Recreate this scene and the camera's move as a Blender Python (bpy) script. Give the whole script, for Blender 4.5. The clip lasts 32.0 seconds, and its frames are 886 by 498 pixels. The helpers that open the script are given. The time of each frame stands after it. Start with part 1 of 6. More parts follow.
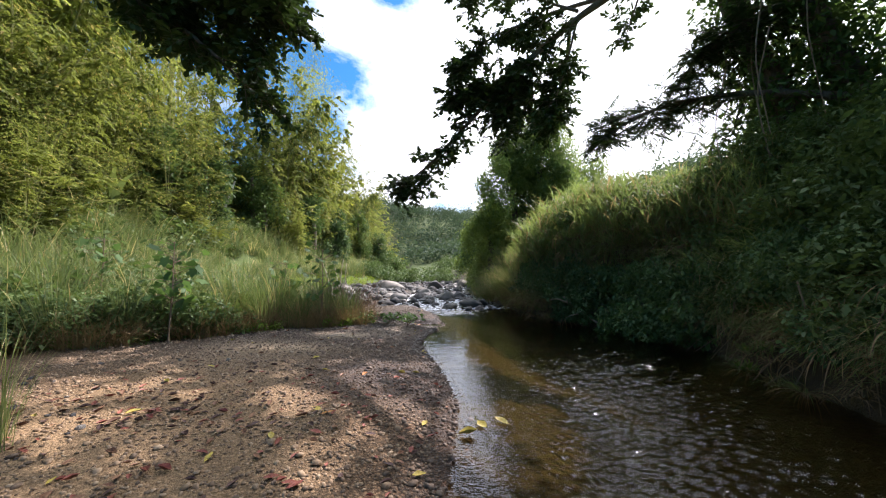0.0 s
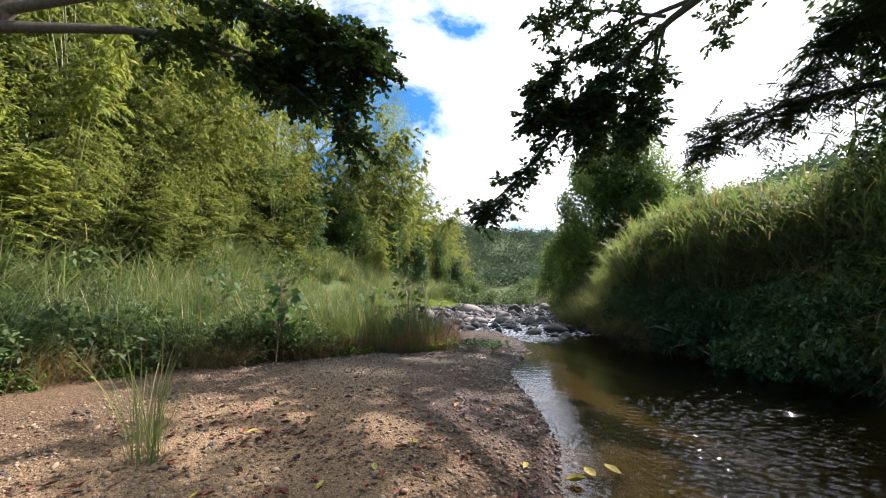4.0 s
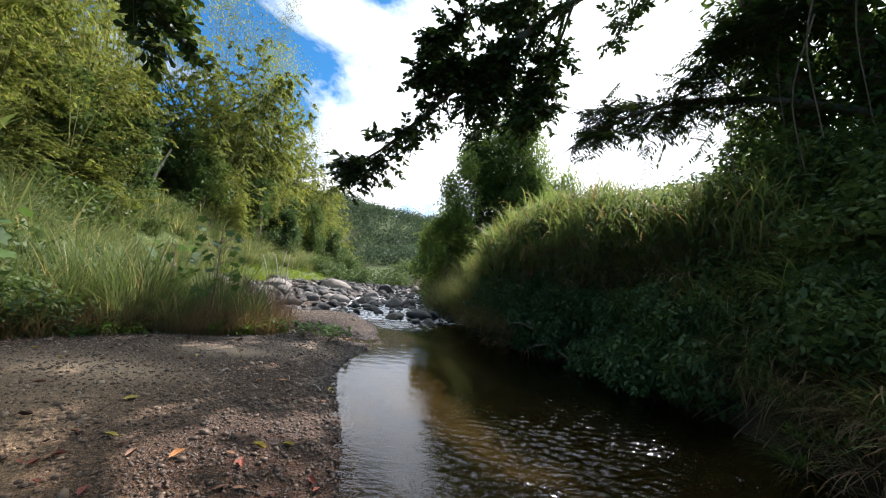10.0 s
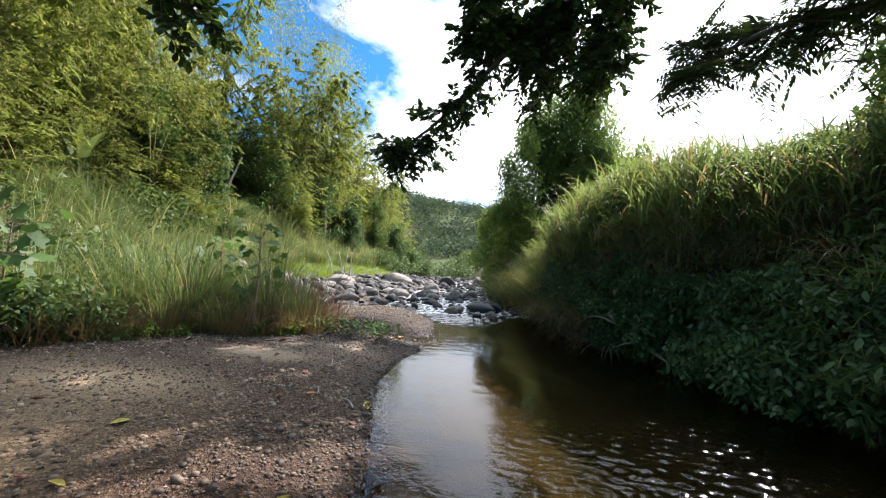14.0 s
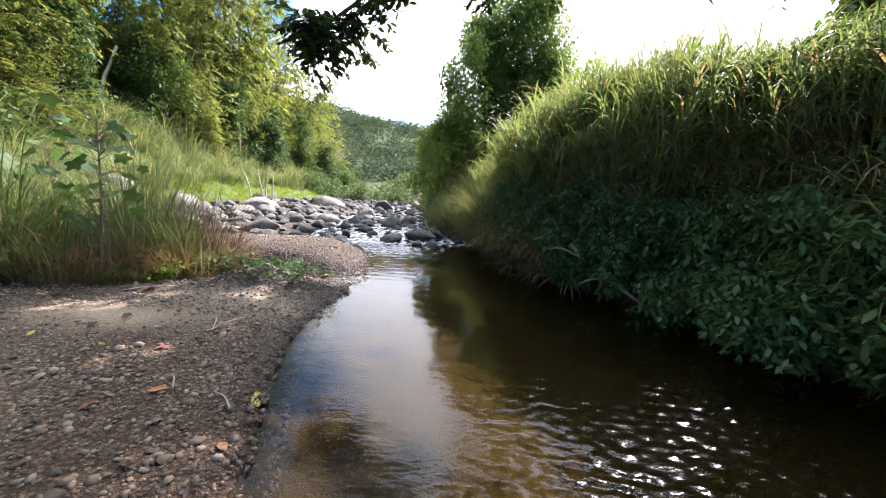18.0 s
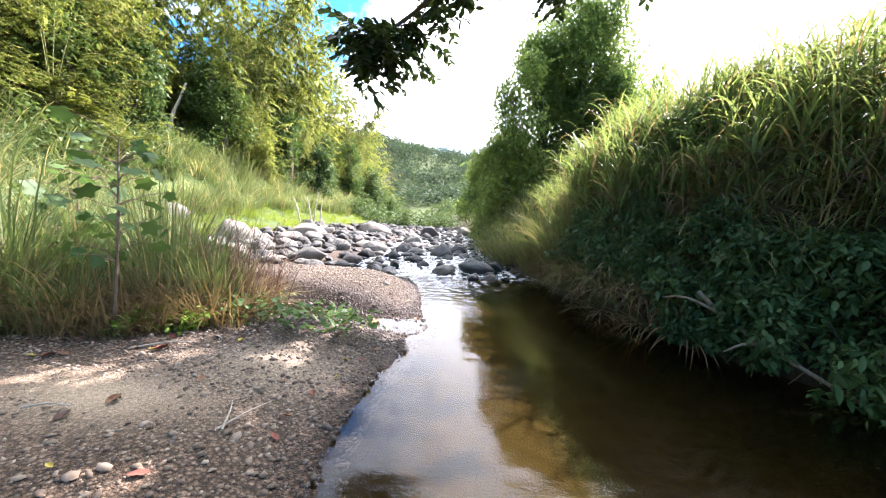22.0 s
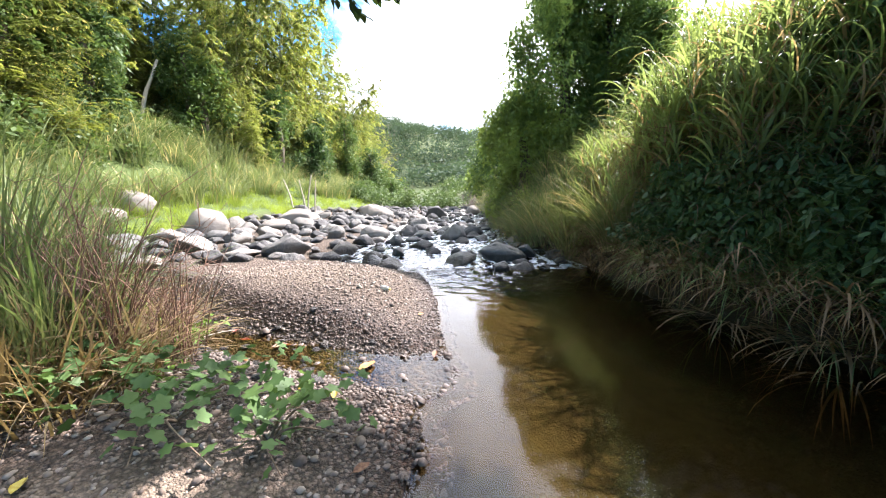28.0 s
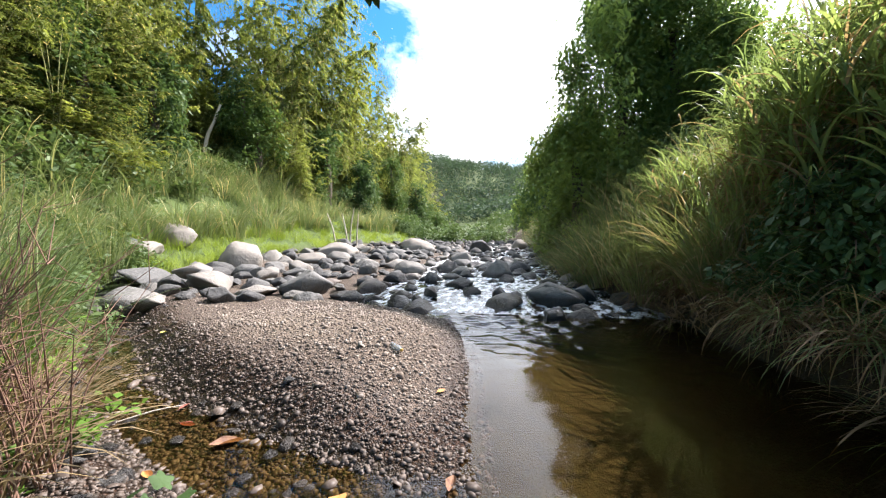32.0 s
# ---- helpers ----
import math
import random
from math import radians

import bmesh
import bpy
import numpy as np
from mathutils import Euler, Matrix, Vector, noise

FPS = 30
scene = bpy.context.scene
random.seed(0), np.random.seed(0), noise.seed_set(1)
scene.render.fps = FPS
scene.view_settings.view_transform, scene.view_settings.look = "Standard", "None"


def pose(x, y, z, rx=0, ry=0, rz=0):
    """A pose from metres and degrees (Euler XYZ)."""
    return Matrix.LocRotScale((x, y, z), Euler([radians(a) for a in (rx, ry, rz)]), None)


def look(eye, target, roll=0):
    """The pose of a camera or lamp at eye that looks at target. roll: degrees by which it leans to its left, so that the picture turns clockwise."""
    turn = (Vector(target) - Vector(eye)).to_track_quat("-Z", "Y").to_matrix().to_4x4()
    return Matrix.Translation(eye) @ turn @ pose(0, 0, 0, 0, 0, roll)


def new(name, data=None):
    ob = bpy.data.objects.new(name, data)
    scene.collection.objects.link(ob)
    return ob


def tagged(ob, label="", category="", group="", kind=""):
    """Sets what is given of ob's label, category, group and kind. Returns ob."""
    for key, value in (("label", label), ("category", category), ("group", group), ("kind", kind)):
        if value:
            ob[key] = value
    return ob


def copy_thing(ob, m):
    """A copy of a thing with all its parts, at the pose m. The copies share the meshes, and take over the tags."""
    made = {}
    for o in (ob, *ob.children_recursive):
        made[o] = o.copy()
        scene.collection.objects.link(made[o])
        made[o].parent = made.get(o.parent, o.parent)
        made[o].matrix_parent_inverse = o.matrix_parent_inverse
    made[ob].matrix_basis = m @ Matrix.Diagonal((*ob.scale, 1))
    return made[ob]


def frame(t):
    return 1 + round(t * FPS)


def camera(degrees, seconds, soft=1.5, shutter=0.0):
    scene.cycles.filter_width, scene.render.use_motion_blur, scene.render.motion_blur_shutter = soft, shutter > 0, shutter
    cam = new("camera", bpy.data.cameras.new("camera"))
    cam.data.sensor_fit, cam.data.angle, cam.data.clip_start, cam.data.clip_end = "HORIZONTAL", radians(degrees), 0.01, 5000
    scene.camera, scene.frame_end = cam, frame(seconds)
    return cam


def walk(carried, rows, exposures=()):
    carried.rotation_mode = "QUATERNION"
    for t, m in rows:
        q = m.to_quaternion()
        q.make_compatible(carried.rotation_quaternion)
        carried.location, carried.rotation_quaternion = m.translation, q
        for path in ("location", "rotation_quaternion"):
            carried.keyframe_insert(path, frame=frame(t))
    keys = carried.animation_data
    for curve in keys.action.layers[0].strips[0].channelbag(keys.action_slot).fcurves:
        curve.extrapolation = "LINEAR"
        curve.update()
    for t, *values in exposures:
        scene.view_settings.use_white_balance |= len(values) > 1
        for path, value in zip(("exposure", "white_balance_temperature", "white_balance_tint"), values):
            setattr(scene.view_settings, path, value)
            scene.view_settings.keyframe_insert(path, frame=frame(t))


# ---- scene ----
cam = camera(99.5, 32.0, soft=1.15)
PATH = [
    (0, (0.715, 0.639, 1.501), (0.56, 2.628, 1.645), -1.7),
    (0.5, (0.709, 0.636, 1.499), (0.556, 2.623, 1.664), -1.7),
    (1, (0.72, 0.644, 1.504), (0.559, 2.632, 1.648), -1.7),
    (1.5, (0.724, 0.643, 1.51), (0.522, 2.629, 1.636), -1.9),
    (2, (0.761, 0.632, 1.516), (0.363, 2.587, 1.66), -2.0),
    (2.5, (0.662, 0.648, 1.491), (0.088, 2.558, 1.644), -1.9),
    (4.5, (0.537, 0.668, 1.607), (0.02, 2.577, 1.901), -2.2),
    (5, (0.575, 0.887, 1.582), (0.174, 2.83, 1.83), -1.1),
    (5.5, (0.669, 1.031, 1.609), (0.39, 2.993, 1.88), -0.9),
    (6, (0.654, 1.237, 1.595), (0.554, 3.215, 1.872), 1.1),
    (6.5, (0.648, 1.452, 1.588), (0.645, 3.434, 1.855), 0.8),
    (7, (0.731, 1.659, 1.585), (0.724, 3.646, 1.816), -0.0),
    (7.5, (0.805, 1.858, 1.587), (0.632, 3.843, 1.754), 1.3),
    (8, (0.812, 2.101, 1.573), (0.69, 4.078, 1.854), 2.8),
    (8.5, (0.836, 2.277, 1.568), (0.793, 4.269, 1.743), 1.6),
    (9, (0.953, 2.479, 1.572), (0.782, 4.462, 1.766), 1.8),
    (9.5, (0.946, 2.68, 1.563), (0.834, 4.671, 1.717), 4.2),
    (10, (0.932, 2.861, 1.558), (0.984, 4.852, 1.737), 4.0),
    (10.5, (1.009, 3.012, 1.566), (0.951, 5.0, 1.775), 3.0),
    (11, (1.094, 3.109, 1.566), (0.886, 5.092, 1.727), 4.2),
    (11.5, (1.056, 3.262, 1.542), (0.79, 5.24, 1.679), 6.2),
    (12, (1.035, 3.4, 1.58), (0.683, 5.361, 1.757), 2.4),
    (12.5, (1.085, 3.544, 1.571), (0.671, 5.493, 1.738), 2.0),
    (13, (1.172, 3.649, 1.557), (0.666, 5.574, 1.742), 1.9),
    (13.5, (1.114, 3.836, 1.565), (0.696, 5.787, 1.71), 2.6),
    (14, (1.067, 3.995, 1.535), (0.79, 5.972, 1.652), 1.9),
    (14.5, (1.098, 4.094, 1.526), (0.805, 6.07, 1.626), 1.6),
    (16.5, (1.007, 4.907, 1.595), (0.698, 6.881, 1.683), 4.0),
    (17, (1.014, 5.107, 1.579), (0.673, 7.078, 1.588), 4.6),
    (17.5, (0.913, 5.369, 1.558), (0.804, 7.366, 1.518), 2.6),
    (18, (0.905, 5.529, 1.518), (0.974, 7.509, 1.245), 2.3),
    (18.5, (0.944, 5.717, 1.528), (1.029, 7.696, 1.247), -0.4),
    (19, (0.917, 5.886, 1.539), (0.975, 7.862, 1.233), -0.2),
    (19.5, (0.8, 6.081, 1.535), (0.751, 8.059, 1.242), 1.2),
    (20, (0.703, 6.233, 1.533), (0.651, 8.208, 1.22), 0.5),
    (20.5, (0.629, 6.407, 1.542), (0.438, 8.387, 1.331), 1.3),
    (21, (0.575, 6.523, 1.562), (0.334, 8.502, 1.407), 2.0),
    (21.5, (0.487, 6.694, 1.555), (0.182, 8.666, 1.419), 3.4),
    (22, (0.411, 6.832, 1.587), (0.257, 8.82, 1.435), 2.3),
    (22.5, (0.438, 7.01, 1.584), (0.229, 8.993, 1.425), 0.2),
    (23, (0.457, 7.151, 1.579), (0.209, 9.132, 1.456), 0.3),
    (23.5, (0.397, 7.347, 1.546), (0.117, 9.322, 1.405), 0.7),
    (24, (0.258, 7.569, 1.576), (0.078, 9.558, 1.477), 0.7),
    (24.5, (0.229, 7.753, 1.538), (0.016, 9.734, 1.364), -0.1),
    (26.5, (0.096, 8.571, 1.494), (-0.126, 10.548, 1.287), -1.7),
    (27, (0.069, 8.815, 1.456), (-0.306, 10.766, 1.227), -2.2),
    (27.5, (-0.009, 9.062, 1.463), (-0.28, 11.039, 1.325), -1.6),
    (28, (-0.039, 9.288, 1.437), (-0.218, 11.263, 1.183), -0.6),
    (28.5, (-0.065, 9.513, 1.442), (-0.361, 11.47, 1.154), 0.1),
    (29, (-0.101, 9.743, 1.435), (-0.355, 11.71, 1.176), 2.2),
    (29.5, (-0.075, 9.965, 1.43), (-0.138, 11.936, 1.099), -0.1),
    (30, (-0.005, 10.149, 1.415), (-0.189, 12.125, 1.169), 0.8),
    (30.5, (-0.002, 10.337, 1.395), (-0.328, 12.296, 1.158), 0.5),
    (31, (-0.025, 10.488, 1.4), (-0.301, 12.463, 1.235), 0.5),
    (31.5, (-0.044, 10.609, 1.374), (-0.467, 12.56, 1.246), 0.1),
    (32, (-0.029, 10.641, 1.379), (-0.451, 12.595, 1.31), -0.6),
]
EXPOSURES = [(0, 1.17, 6500, 15), (4.5, 1.07, 6500, 14), (8, 0.9, 6500, 11), (13, 1.14, 6500, 11), (16.5, 1.64, 6500, 14), (18, 1.82, 6500, 16), (19, 2.4, 6500, 17), (24, 2.36, 6500, 16), (28, 2.2, 6500, 14), (30.5, 2.0, 6500, 12), (32, 1.62, 6500, 11)]
walk(cam, [(t, look(eye, target, roll)) for t, eye, target, roll in PATH], EXPOSURES)

# ---- sky and sun ----
SUN_AZ, SUN_EL = 38.0, 46.0      # degrees clockwise from +y, and above the horizon
world = bpy.data.worlds.new("sky")
scene.world = world
world.use_nodes = True
wn, wl = world.node_tree.nodes, world.node_tree.links
wn.clear()


def wnode(kind, **values):
    n = wn.new(kind)
    for k, v in values.items():
        n.inputs[k].default_value = v
    return n


w_out, w_bg = wn.new("ShaderNodeOutputWorld"), wnode("ShaderNodeBackground", Strength=0.043)
w_sky = wn.new("ShaderNodeTexSky")
w_sky.sky_type, w_sky.sun_disc = "NISHITA", False
w_sky.sun_elevation, w_sky.sun_rotation = radians(SUN_EL), radians(SUN_AZ)
w_sky.dust_density, w_sky.ozone_density = 0.6, 3.0
w_co = wn.new("ShaderNodeTexCoord")
w_map = wnode("ShaderNodeMapping", Location=(1.35, 0.4, 0.0), Scale=(1.0, 1.0, 1.7))
w_n1 = wnode("ShaderNodeTexNoise", Scale=2.7, Detail=9.0, Roughness=0.6, Distortion=0.25)
w_ramp = wn.new("ShaderNodeValToRGB")
w_ramp.color_ramp.elements[0].position, w_ramp.color_ramp.elements[1].position = 0.39, 0.54
w_n2 = wnode("ShaderNodeTexNoise", Scale=3.0, Detail=5.0, Roughness=0.5)
w_shade = wn.new("ShaderNodeValToRGB")
w_shade.color_ramp.elements[0].color = (8.0, 8.7, 10.0, 1)
w_shade.color_ramp.elements[1].color = (14.5, 14.8, 15.4, 1)
w_mix = wn.new("ShaderNodeMix")
w_mix.data_type = "RGBA"
# more cloud on the sun's side, where it is also brighter
s_az, s_el = radians(SUN_AZ), radians(SUN_EL)
sun_way = Vector((math.sin(s_az) * math.cos(s_el), math.cos(s_az) * math.cos(s_el), math.sin(s_el)))
w_dot = wn.new("ShaderNodeVectorMath")
w_dot.operation = "DOT_PRODUCT"
w_dot.inputs[1].default_value = sun_way
w_bias = wn.new("ShaderNodeMath")
w_bias.operation, w_bias.use_clamp = "MULTIPLY_ADD", False
w_bias.inputs[1].default_value, w_bias.inputs[2].default_value = 0.34, -0.175
w_sum = wn.new("ShaderNodeMath")
w_glow = wn.new("ShaderNodeValToRGB")
for e, (pos, v) in zip((w_glow.color_ramp.elements[0], w_glow.color_ramp.elements.new(0.6), w_glow.color_ramp.elements[1]), ((0.2, 0.7), (0.66, 1.15), (0.97, 2.8))):
    e.position, e.color = pos, (v, v, v, 1)
w_mul = wn.new("ShaderNodeMix")
w_mul.data_type, w_mul.blend_type = "RGBA", "MULTIPLY"
w_mul.inputs[0].default_value = 1.0
wl.new(w_co.outputs["Generated"], w_map.inputs["Vector"])
wl.new(w_co.outputs["Generated"], w_dot.inputs[0])
wl.new(w_map.outputs[0], w_n1.inputs["Vector"])
wl.new(w_map.outputs[0], w_n2.inputs["Vector"])
wl.new(w_dot.outputs["Value"], w_bias.inputs[0])
# a break in the cloud over the bamboo hill
g_az, g_el = radians(-26.0), radians(36.0)
w_dot2 = wn.new("ShaderNodeVectorMath")
w_dot2.operation = "DOT_PRODUCT"
w_dot2.inputs[1].default_value = (math.sin(g_az) * math.cos(g_el), math.cos(g_az) * math.cos(g_el), math.sin(g_el))
w_gap = wn.new("ShaderNodeMapRange")
w_gap.interpolation_type = "SMOOTHSTEP"
for i, v in ((1, 0.86), (2, 0.985), (3, 0.0), (4, -0.13)):
    w_gap.inputs[i].default_value = v
w_sum2 = wn.new("ShaderNodeMath")
wl.new(w_co.outputs["Generated"], w_dot2.inputs[0])
wl.new(w_dot2.outputs["Value"], w_gap.inputs[0])
wl.new(w_n1.outputs[0], w_sum.inputs[0])
wl.new(w_bias.outputs[0], w_sum.inputs[1])
wl.new(w_sum.outputs[0], w_sum2.inputs[0])
wl.new(w_gap.outputs[0], w_sum2.inputs[1])
wl.new(w_sum2.outputs[0], w_ramp.inputs[0])
wl.new(w_n2.outputs[0], w_shade.inputs[0])
wl.new(w_dot.outputs["Value"], w_glow.inputs[0])
wl.new(w_shade.outputs[0], w_mul.inputs[6])
wl.new(w_glow.outputs[0], w_mul.inputs[7])
wl.new(w_ramp.outputs[0], w_mix.inputs[0])
w_gain = wn.new("ShaderNodeMix")
w_gain.data_type, w_gain.blend_type = "RGBA", "MULTIPLY"
w_gain.inputs[0].default_value, w_gain.inputs[7].default_value = 1.0, (0.62, 1.72, 2.3, 1)
wl.new(w_sky.outputs[0], w_gain.inputs[6])
wl.new(w_gain.outputs[2], w_mix.inputs[6])
wl.new(w_mul.outputs[2], w_mix.inputs[7])
wl.new(w_mix.outputs[2], w_bg.inputs[0])
wl.new(w_bg.outputs[0], w_out.inputs[0])

sun_data = bpy.data.lights.new("sun", "SUN")
sun_data.energy, sun_data.angle, sun_data.color = 5.0, radians(0.55), (1.0, 0.935, 0.94)
sun = new("sun", sun_data)
sun.matrix_world = look(sun_way * 100, (0, 0, 0))


# ---- materials ----
class Mat:
    """A node material under construction."""

    def __init__(self, name, rough=0.8, spec=0.3):
        self.m = bpy.data.materials.new(name)
        self.m.use_nodes = True
        self.nt = self.m.node_tree
        self.p = self.nt.nodes["Principled BSDF"]
        self.out = self.nt.nodes["Material Output"]
        self.p.inputs["Roughness"].default_value = rough
        self.p.inputs["Specular IOR Level"].default_value = spec

    def node(self, kind, **values):
        n = self.nt.nodes.new(kind)
        for k, v in values.items():
            n.inputs[k.replace("_", " ")].default_value = v
        return n

    def link(self, a, b):
        self.nt.links.new(a, b)

    def coords(self):
        return self.node("ShaderNodeNewGeometry").outputs["Position"]

    def local(self):
        return self.node("ShaderNodeTexCoord").outputs["Object"]

    def noise(self, scale, co, detail=4.0, rough=0.55, stretch=None):
        n = self.node("ShaderNodeTexNoise", Scale=scale, Detail=detail, Roughness=rough)
        if stretch:
            mp = self.node("ShaderNodeMapping", Scale=stretch)
            self.link(co, mp.inputs["Vector"])
            co = mp.outputs[0]
        self.link(co, n.inputs["Vector"])
        return n.outputs[0]

    def ramp(self, fac, *stops):
        r = self.node("ShaderNodeValToRGB")
        el = r.color_ramp.elements
        while len(el) < len(stops):
            el.new(0.5)
        for e, (pos, col) in zip(el, stops):
            e.position, e.color = pos, (*col, 1) if len(col) == 3 else col
        self.link(fac, r.inputs[0])
        return r.outputs[0]

    def mix(self, fac, a, b, blend="MIX"):
        n = self.node("ShaderNodeMix")
        n.data_type, n.blend_type = "RGBA", blend
        for v, i in ((fac, 0), (a, 6), (b, 7)):
            if isinstance(v, (int, float)):
                n.inputs[i].default_value = v
            elif isinstance(v, tuple):
                n.inputs[i].default_value = (*v, 1)
            else:
                self.link(v, n.inputs[i])
        return n.outputs[2]

    def along_shore(self, col, co):
        """Gravel tinted warm brown where the walk starts, grey and a little lighter further up the stream."""
        at = self.node("ShaderNodeSeparateXYZ")
        self.link(co, at.inputs[0])
        up = self.node("ShaderNodeMapRange")
        for i, v in ((1, 5.0), (2, 11.0)):
            up.inputs[i].default_value = v
        self.link(at.outputs[1], up.inputs[0])
        return self.mix(1.0, col, self.mix(up.outputs[0], (1.1, 0.93, 0.66), (1.05, 1.08, 1.08)), "MULTIPLY")

    def bump(self, height, strength=0.5, dist=0.02, normal=None):
        b = self.node("ShaderNodeBump", Strength=strength, Distance=dist)
        self.link(height, b.inputs["Height"])
        if normal is not None:
            self.link(normal, b.inputs["Normal"])
        return b.outputs[0]

    def done(self, color=None, normal=None, rough=None):
        if color is not None:
            self.link(color, self.p.inputs["Base Color"])
        if normal is not None:
            self.link(normal, self.p.inputs["Normal"])
        if rough is not None:
            self.link(rough, self.p.inputs["Roughness"])
        return self.m


def leaf_material(name, dark, light, dry=None, dry_share=0.0, rough=0.5, through_share=0.35, patch=0.35, vary=0.8):
    """Foliage: colour varied leaf by leaf and in large patches, with light passing through the leaf."""
    k = Mat(name, rough + 0.08, 0.2)
    dark, light = (dark[0], dark[1], dark[2]), (light[0], light[1], light[2])
    geo = k.node("ShaderNodeNewGeometry")
    obj = k.node("ShaderNodeObjectInfo")
    big = k.noise(patch, geo.outputs["Position"], 3.0)
    col = k.mix(geo.outputs["Random Per Island"], dark, light)
    col = k.mix(k.ramp(big, (0.38, (0.0,) * 3), (0.62, (1.0,) * 3)), k.mix(0.62, col, dark), k.mix(0.4, col, light))
    col = k.mix(k.ramp(obj.outputs["Random"], (0.0, (0.0,) * 3), (1.0, (0.5,) * 3)), col, k.mix(0.3, col, (light[0] * 1.1, light[1] * 0.95, light[2] * 0.7)))
    col = k.mix(1.0, col, k.ramp(obj.outputs["Random"], (0.0, (vary, vary, vary)), (0.6, (1.0,) * 3), (1.0, (1.1, 1.06, 0.95))), "MULTIPLY")
    if dry:
        col = k.mix(k.ramp(geo.outputs["Random Per Island"], (1.0 - dry_share - 0.01, (0.0,) * 3), (1.0 - dry_share, (1.0,) * 3)), col, dry)
    k.done(col)
    tr = k.node("ShaderNodeBsdfTranslucent")
    k.link(k.mix(1.0, col, (1.42, 1.42, 0.95), "MULTIPLY"), tr.inputs["Color"])
    mx = k.node("ShaderNodeMixShader", Fac=through_share)
    k.link(k.p.outputs[0], mx.inputs[1])
    k.link(tr.outputs[0], mx.inputs[2])
    k.link(mx.outputs[0], k.out.inputs[0])
    return k.m


def plain(name, a, b, scale=6.0, rough=0.8, bump=0.4, stretch=None, spec=0.3):
    k = Mat(name, rough, spec)
    co = k.local()
    n1, n2 = k.noise(scale, co, 5.0, 0.6, stretch), k.noise(scale * 7, co, 3.0, 0.6, stretch)
    col = k.mix(k.ramp(n1, (0.3, (0.0,) * 3), (0.7, (1.0,) * 3)), a, b)
    col = k.mix(0.25, col, k.ramp(n2, (0.3, a), (0.75, b)))
    return k.done(col, k.bump(n2, bump, 0.01))


M_BAMBOO = leaf_material("bamboo_leaves", (0.092, 0.132, 0.036), (0.335, 0.38, 0.105), (0.38, 0.32, 0.13), 0.06, 0.55, 0.45, 0.22, 0.5)
M_VINE = leaf_material("vine_leaves", (0.044, 0.088, 0.03), (0.115, 0.18, 0.06), None, 0, 0.5, 0.3, 0.3)
M_SHRUB = leaf_material("shrub_leaves", (0.046, 0.085, 0.03), (0.12, 0.178, 0.06), None, 0, 0.45, 0.3, 0.5)
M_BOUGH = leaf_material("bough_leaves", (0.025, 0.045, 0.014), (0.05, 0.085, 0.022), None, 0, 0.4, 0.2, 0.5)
M_GRASS = leaf_material("meadow_grass", (0.068, 0.112, 0.042), (0.185, 0.24, 0.092), (0.32, 0.25, 0.13), 0.1, 0.55, 0.35, 0.4)
M_PALEGRASS = leaf_material("pale_grass", (0.11, 0.15, 0.062), (0.25, 0.295, 0.135), (0.44, 0.37, 0.2), 0.1, 0.55, 0.35, 0.6)
M_FINE = leaf_material("fine_bank_grass", (0.085, 0.12, 0.05), (0.2, 0.235, 0.105), (0.34, 0.27, 0.14), 0.16, 0.6, 0.3, 0.6)
M_DEADCANE = leaf_material("dead_cane_leaves", (0.12, 0.078, 0.045), (0.27, 0.185, 0.105), None, 0, 0.7, 0.25, 0.8)
M_DRYGRASS = leaf_material("dry_grass", (0.15, 0.108, 0.06), (0.32, 0.245, 0.14), None, 0, 0.7, 0.25, 0.8)
M_CANE = leaf_material("cane_leaves", (0.085, 0.14, 0.052), (0.27, 0.335, 0.135), (0.3, 0.21, 0.12), 0.14, 0.45, 0.48, 0.5)
M_FERN = leaf_material("low_weeds", (0.07, 0.15, 0.02), (0.16, 0.27, 0.04), None, 0, 0.5, 0.3, 0.6)
M_BROADLEAF = leaf_material("broad_leaves", (0.05, 0.105, 0.034), (0.105, 0.18, 0.06), None, 0, 0.45, 0.35, 0.6)
# the bluish tint paints in the haze over the far ridge
M_FOREST = leaf_material("far_forest", (0.042, 0.072, 0.05), (0.058, 0.092, 0.06), None, 0, 0.7, 0.3, 0.03)
M_CANOPY = leaf_material("bank_shrub_leaves", (0.042, 0.088, 0.036), (0.095, 0.165, 0.062), None, 0, 0.38, 0.3, 0.5)
M_DRAPE = leaf_material("hanging_creeper_leaves", (0.08, 0.14, 0.05), (0.25, 0.33, 0.11), None, 0, 0.55, 0.5, 0.35)
M_BRIGHT = leaf_material("bright_grass", (0.11, 0.17, 0.03), (0.25, 0.33, 0.07), None, 0, 0.5, 0.4, 0.7)
M_BARK = plain("bark", (0.06, 0.045, 0.03), (0.16, 0.13, 0.1), 4.0, 0.9, 0.8, (6, 6, 1.2))
M_CULM = plain("culm", (0.13, 0.15, 0.04), (0.3, 0.28, 0.1), 3.0, 0.5, 0.2, (8, 8, 0.6))
M_DEADWOOD = plain("dead_wood", (0.3, 0.25, 0.19), (0.55, 0.5, 0.42), 5.0, 0.85, 0.6, (7, 7, 1))
M_DRIFT = plain("driftwood", (0.13, 0.095, 0.065), (0.3, 0.24, 0.18), 5.0, 0.85, 0.6, (7, 7, 1))
M_ROOT = plain("root", (0.1, 0.07, 0.045), (0.26, 0.19, 0.13), 8.0, 0.9, 0.5)


# ---- mesh helpers ----
rng = np.random.default_rng(7)


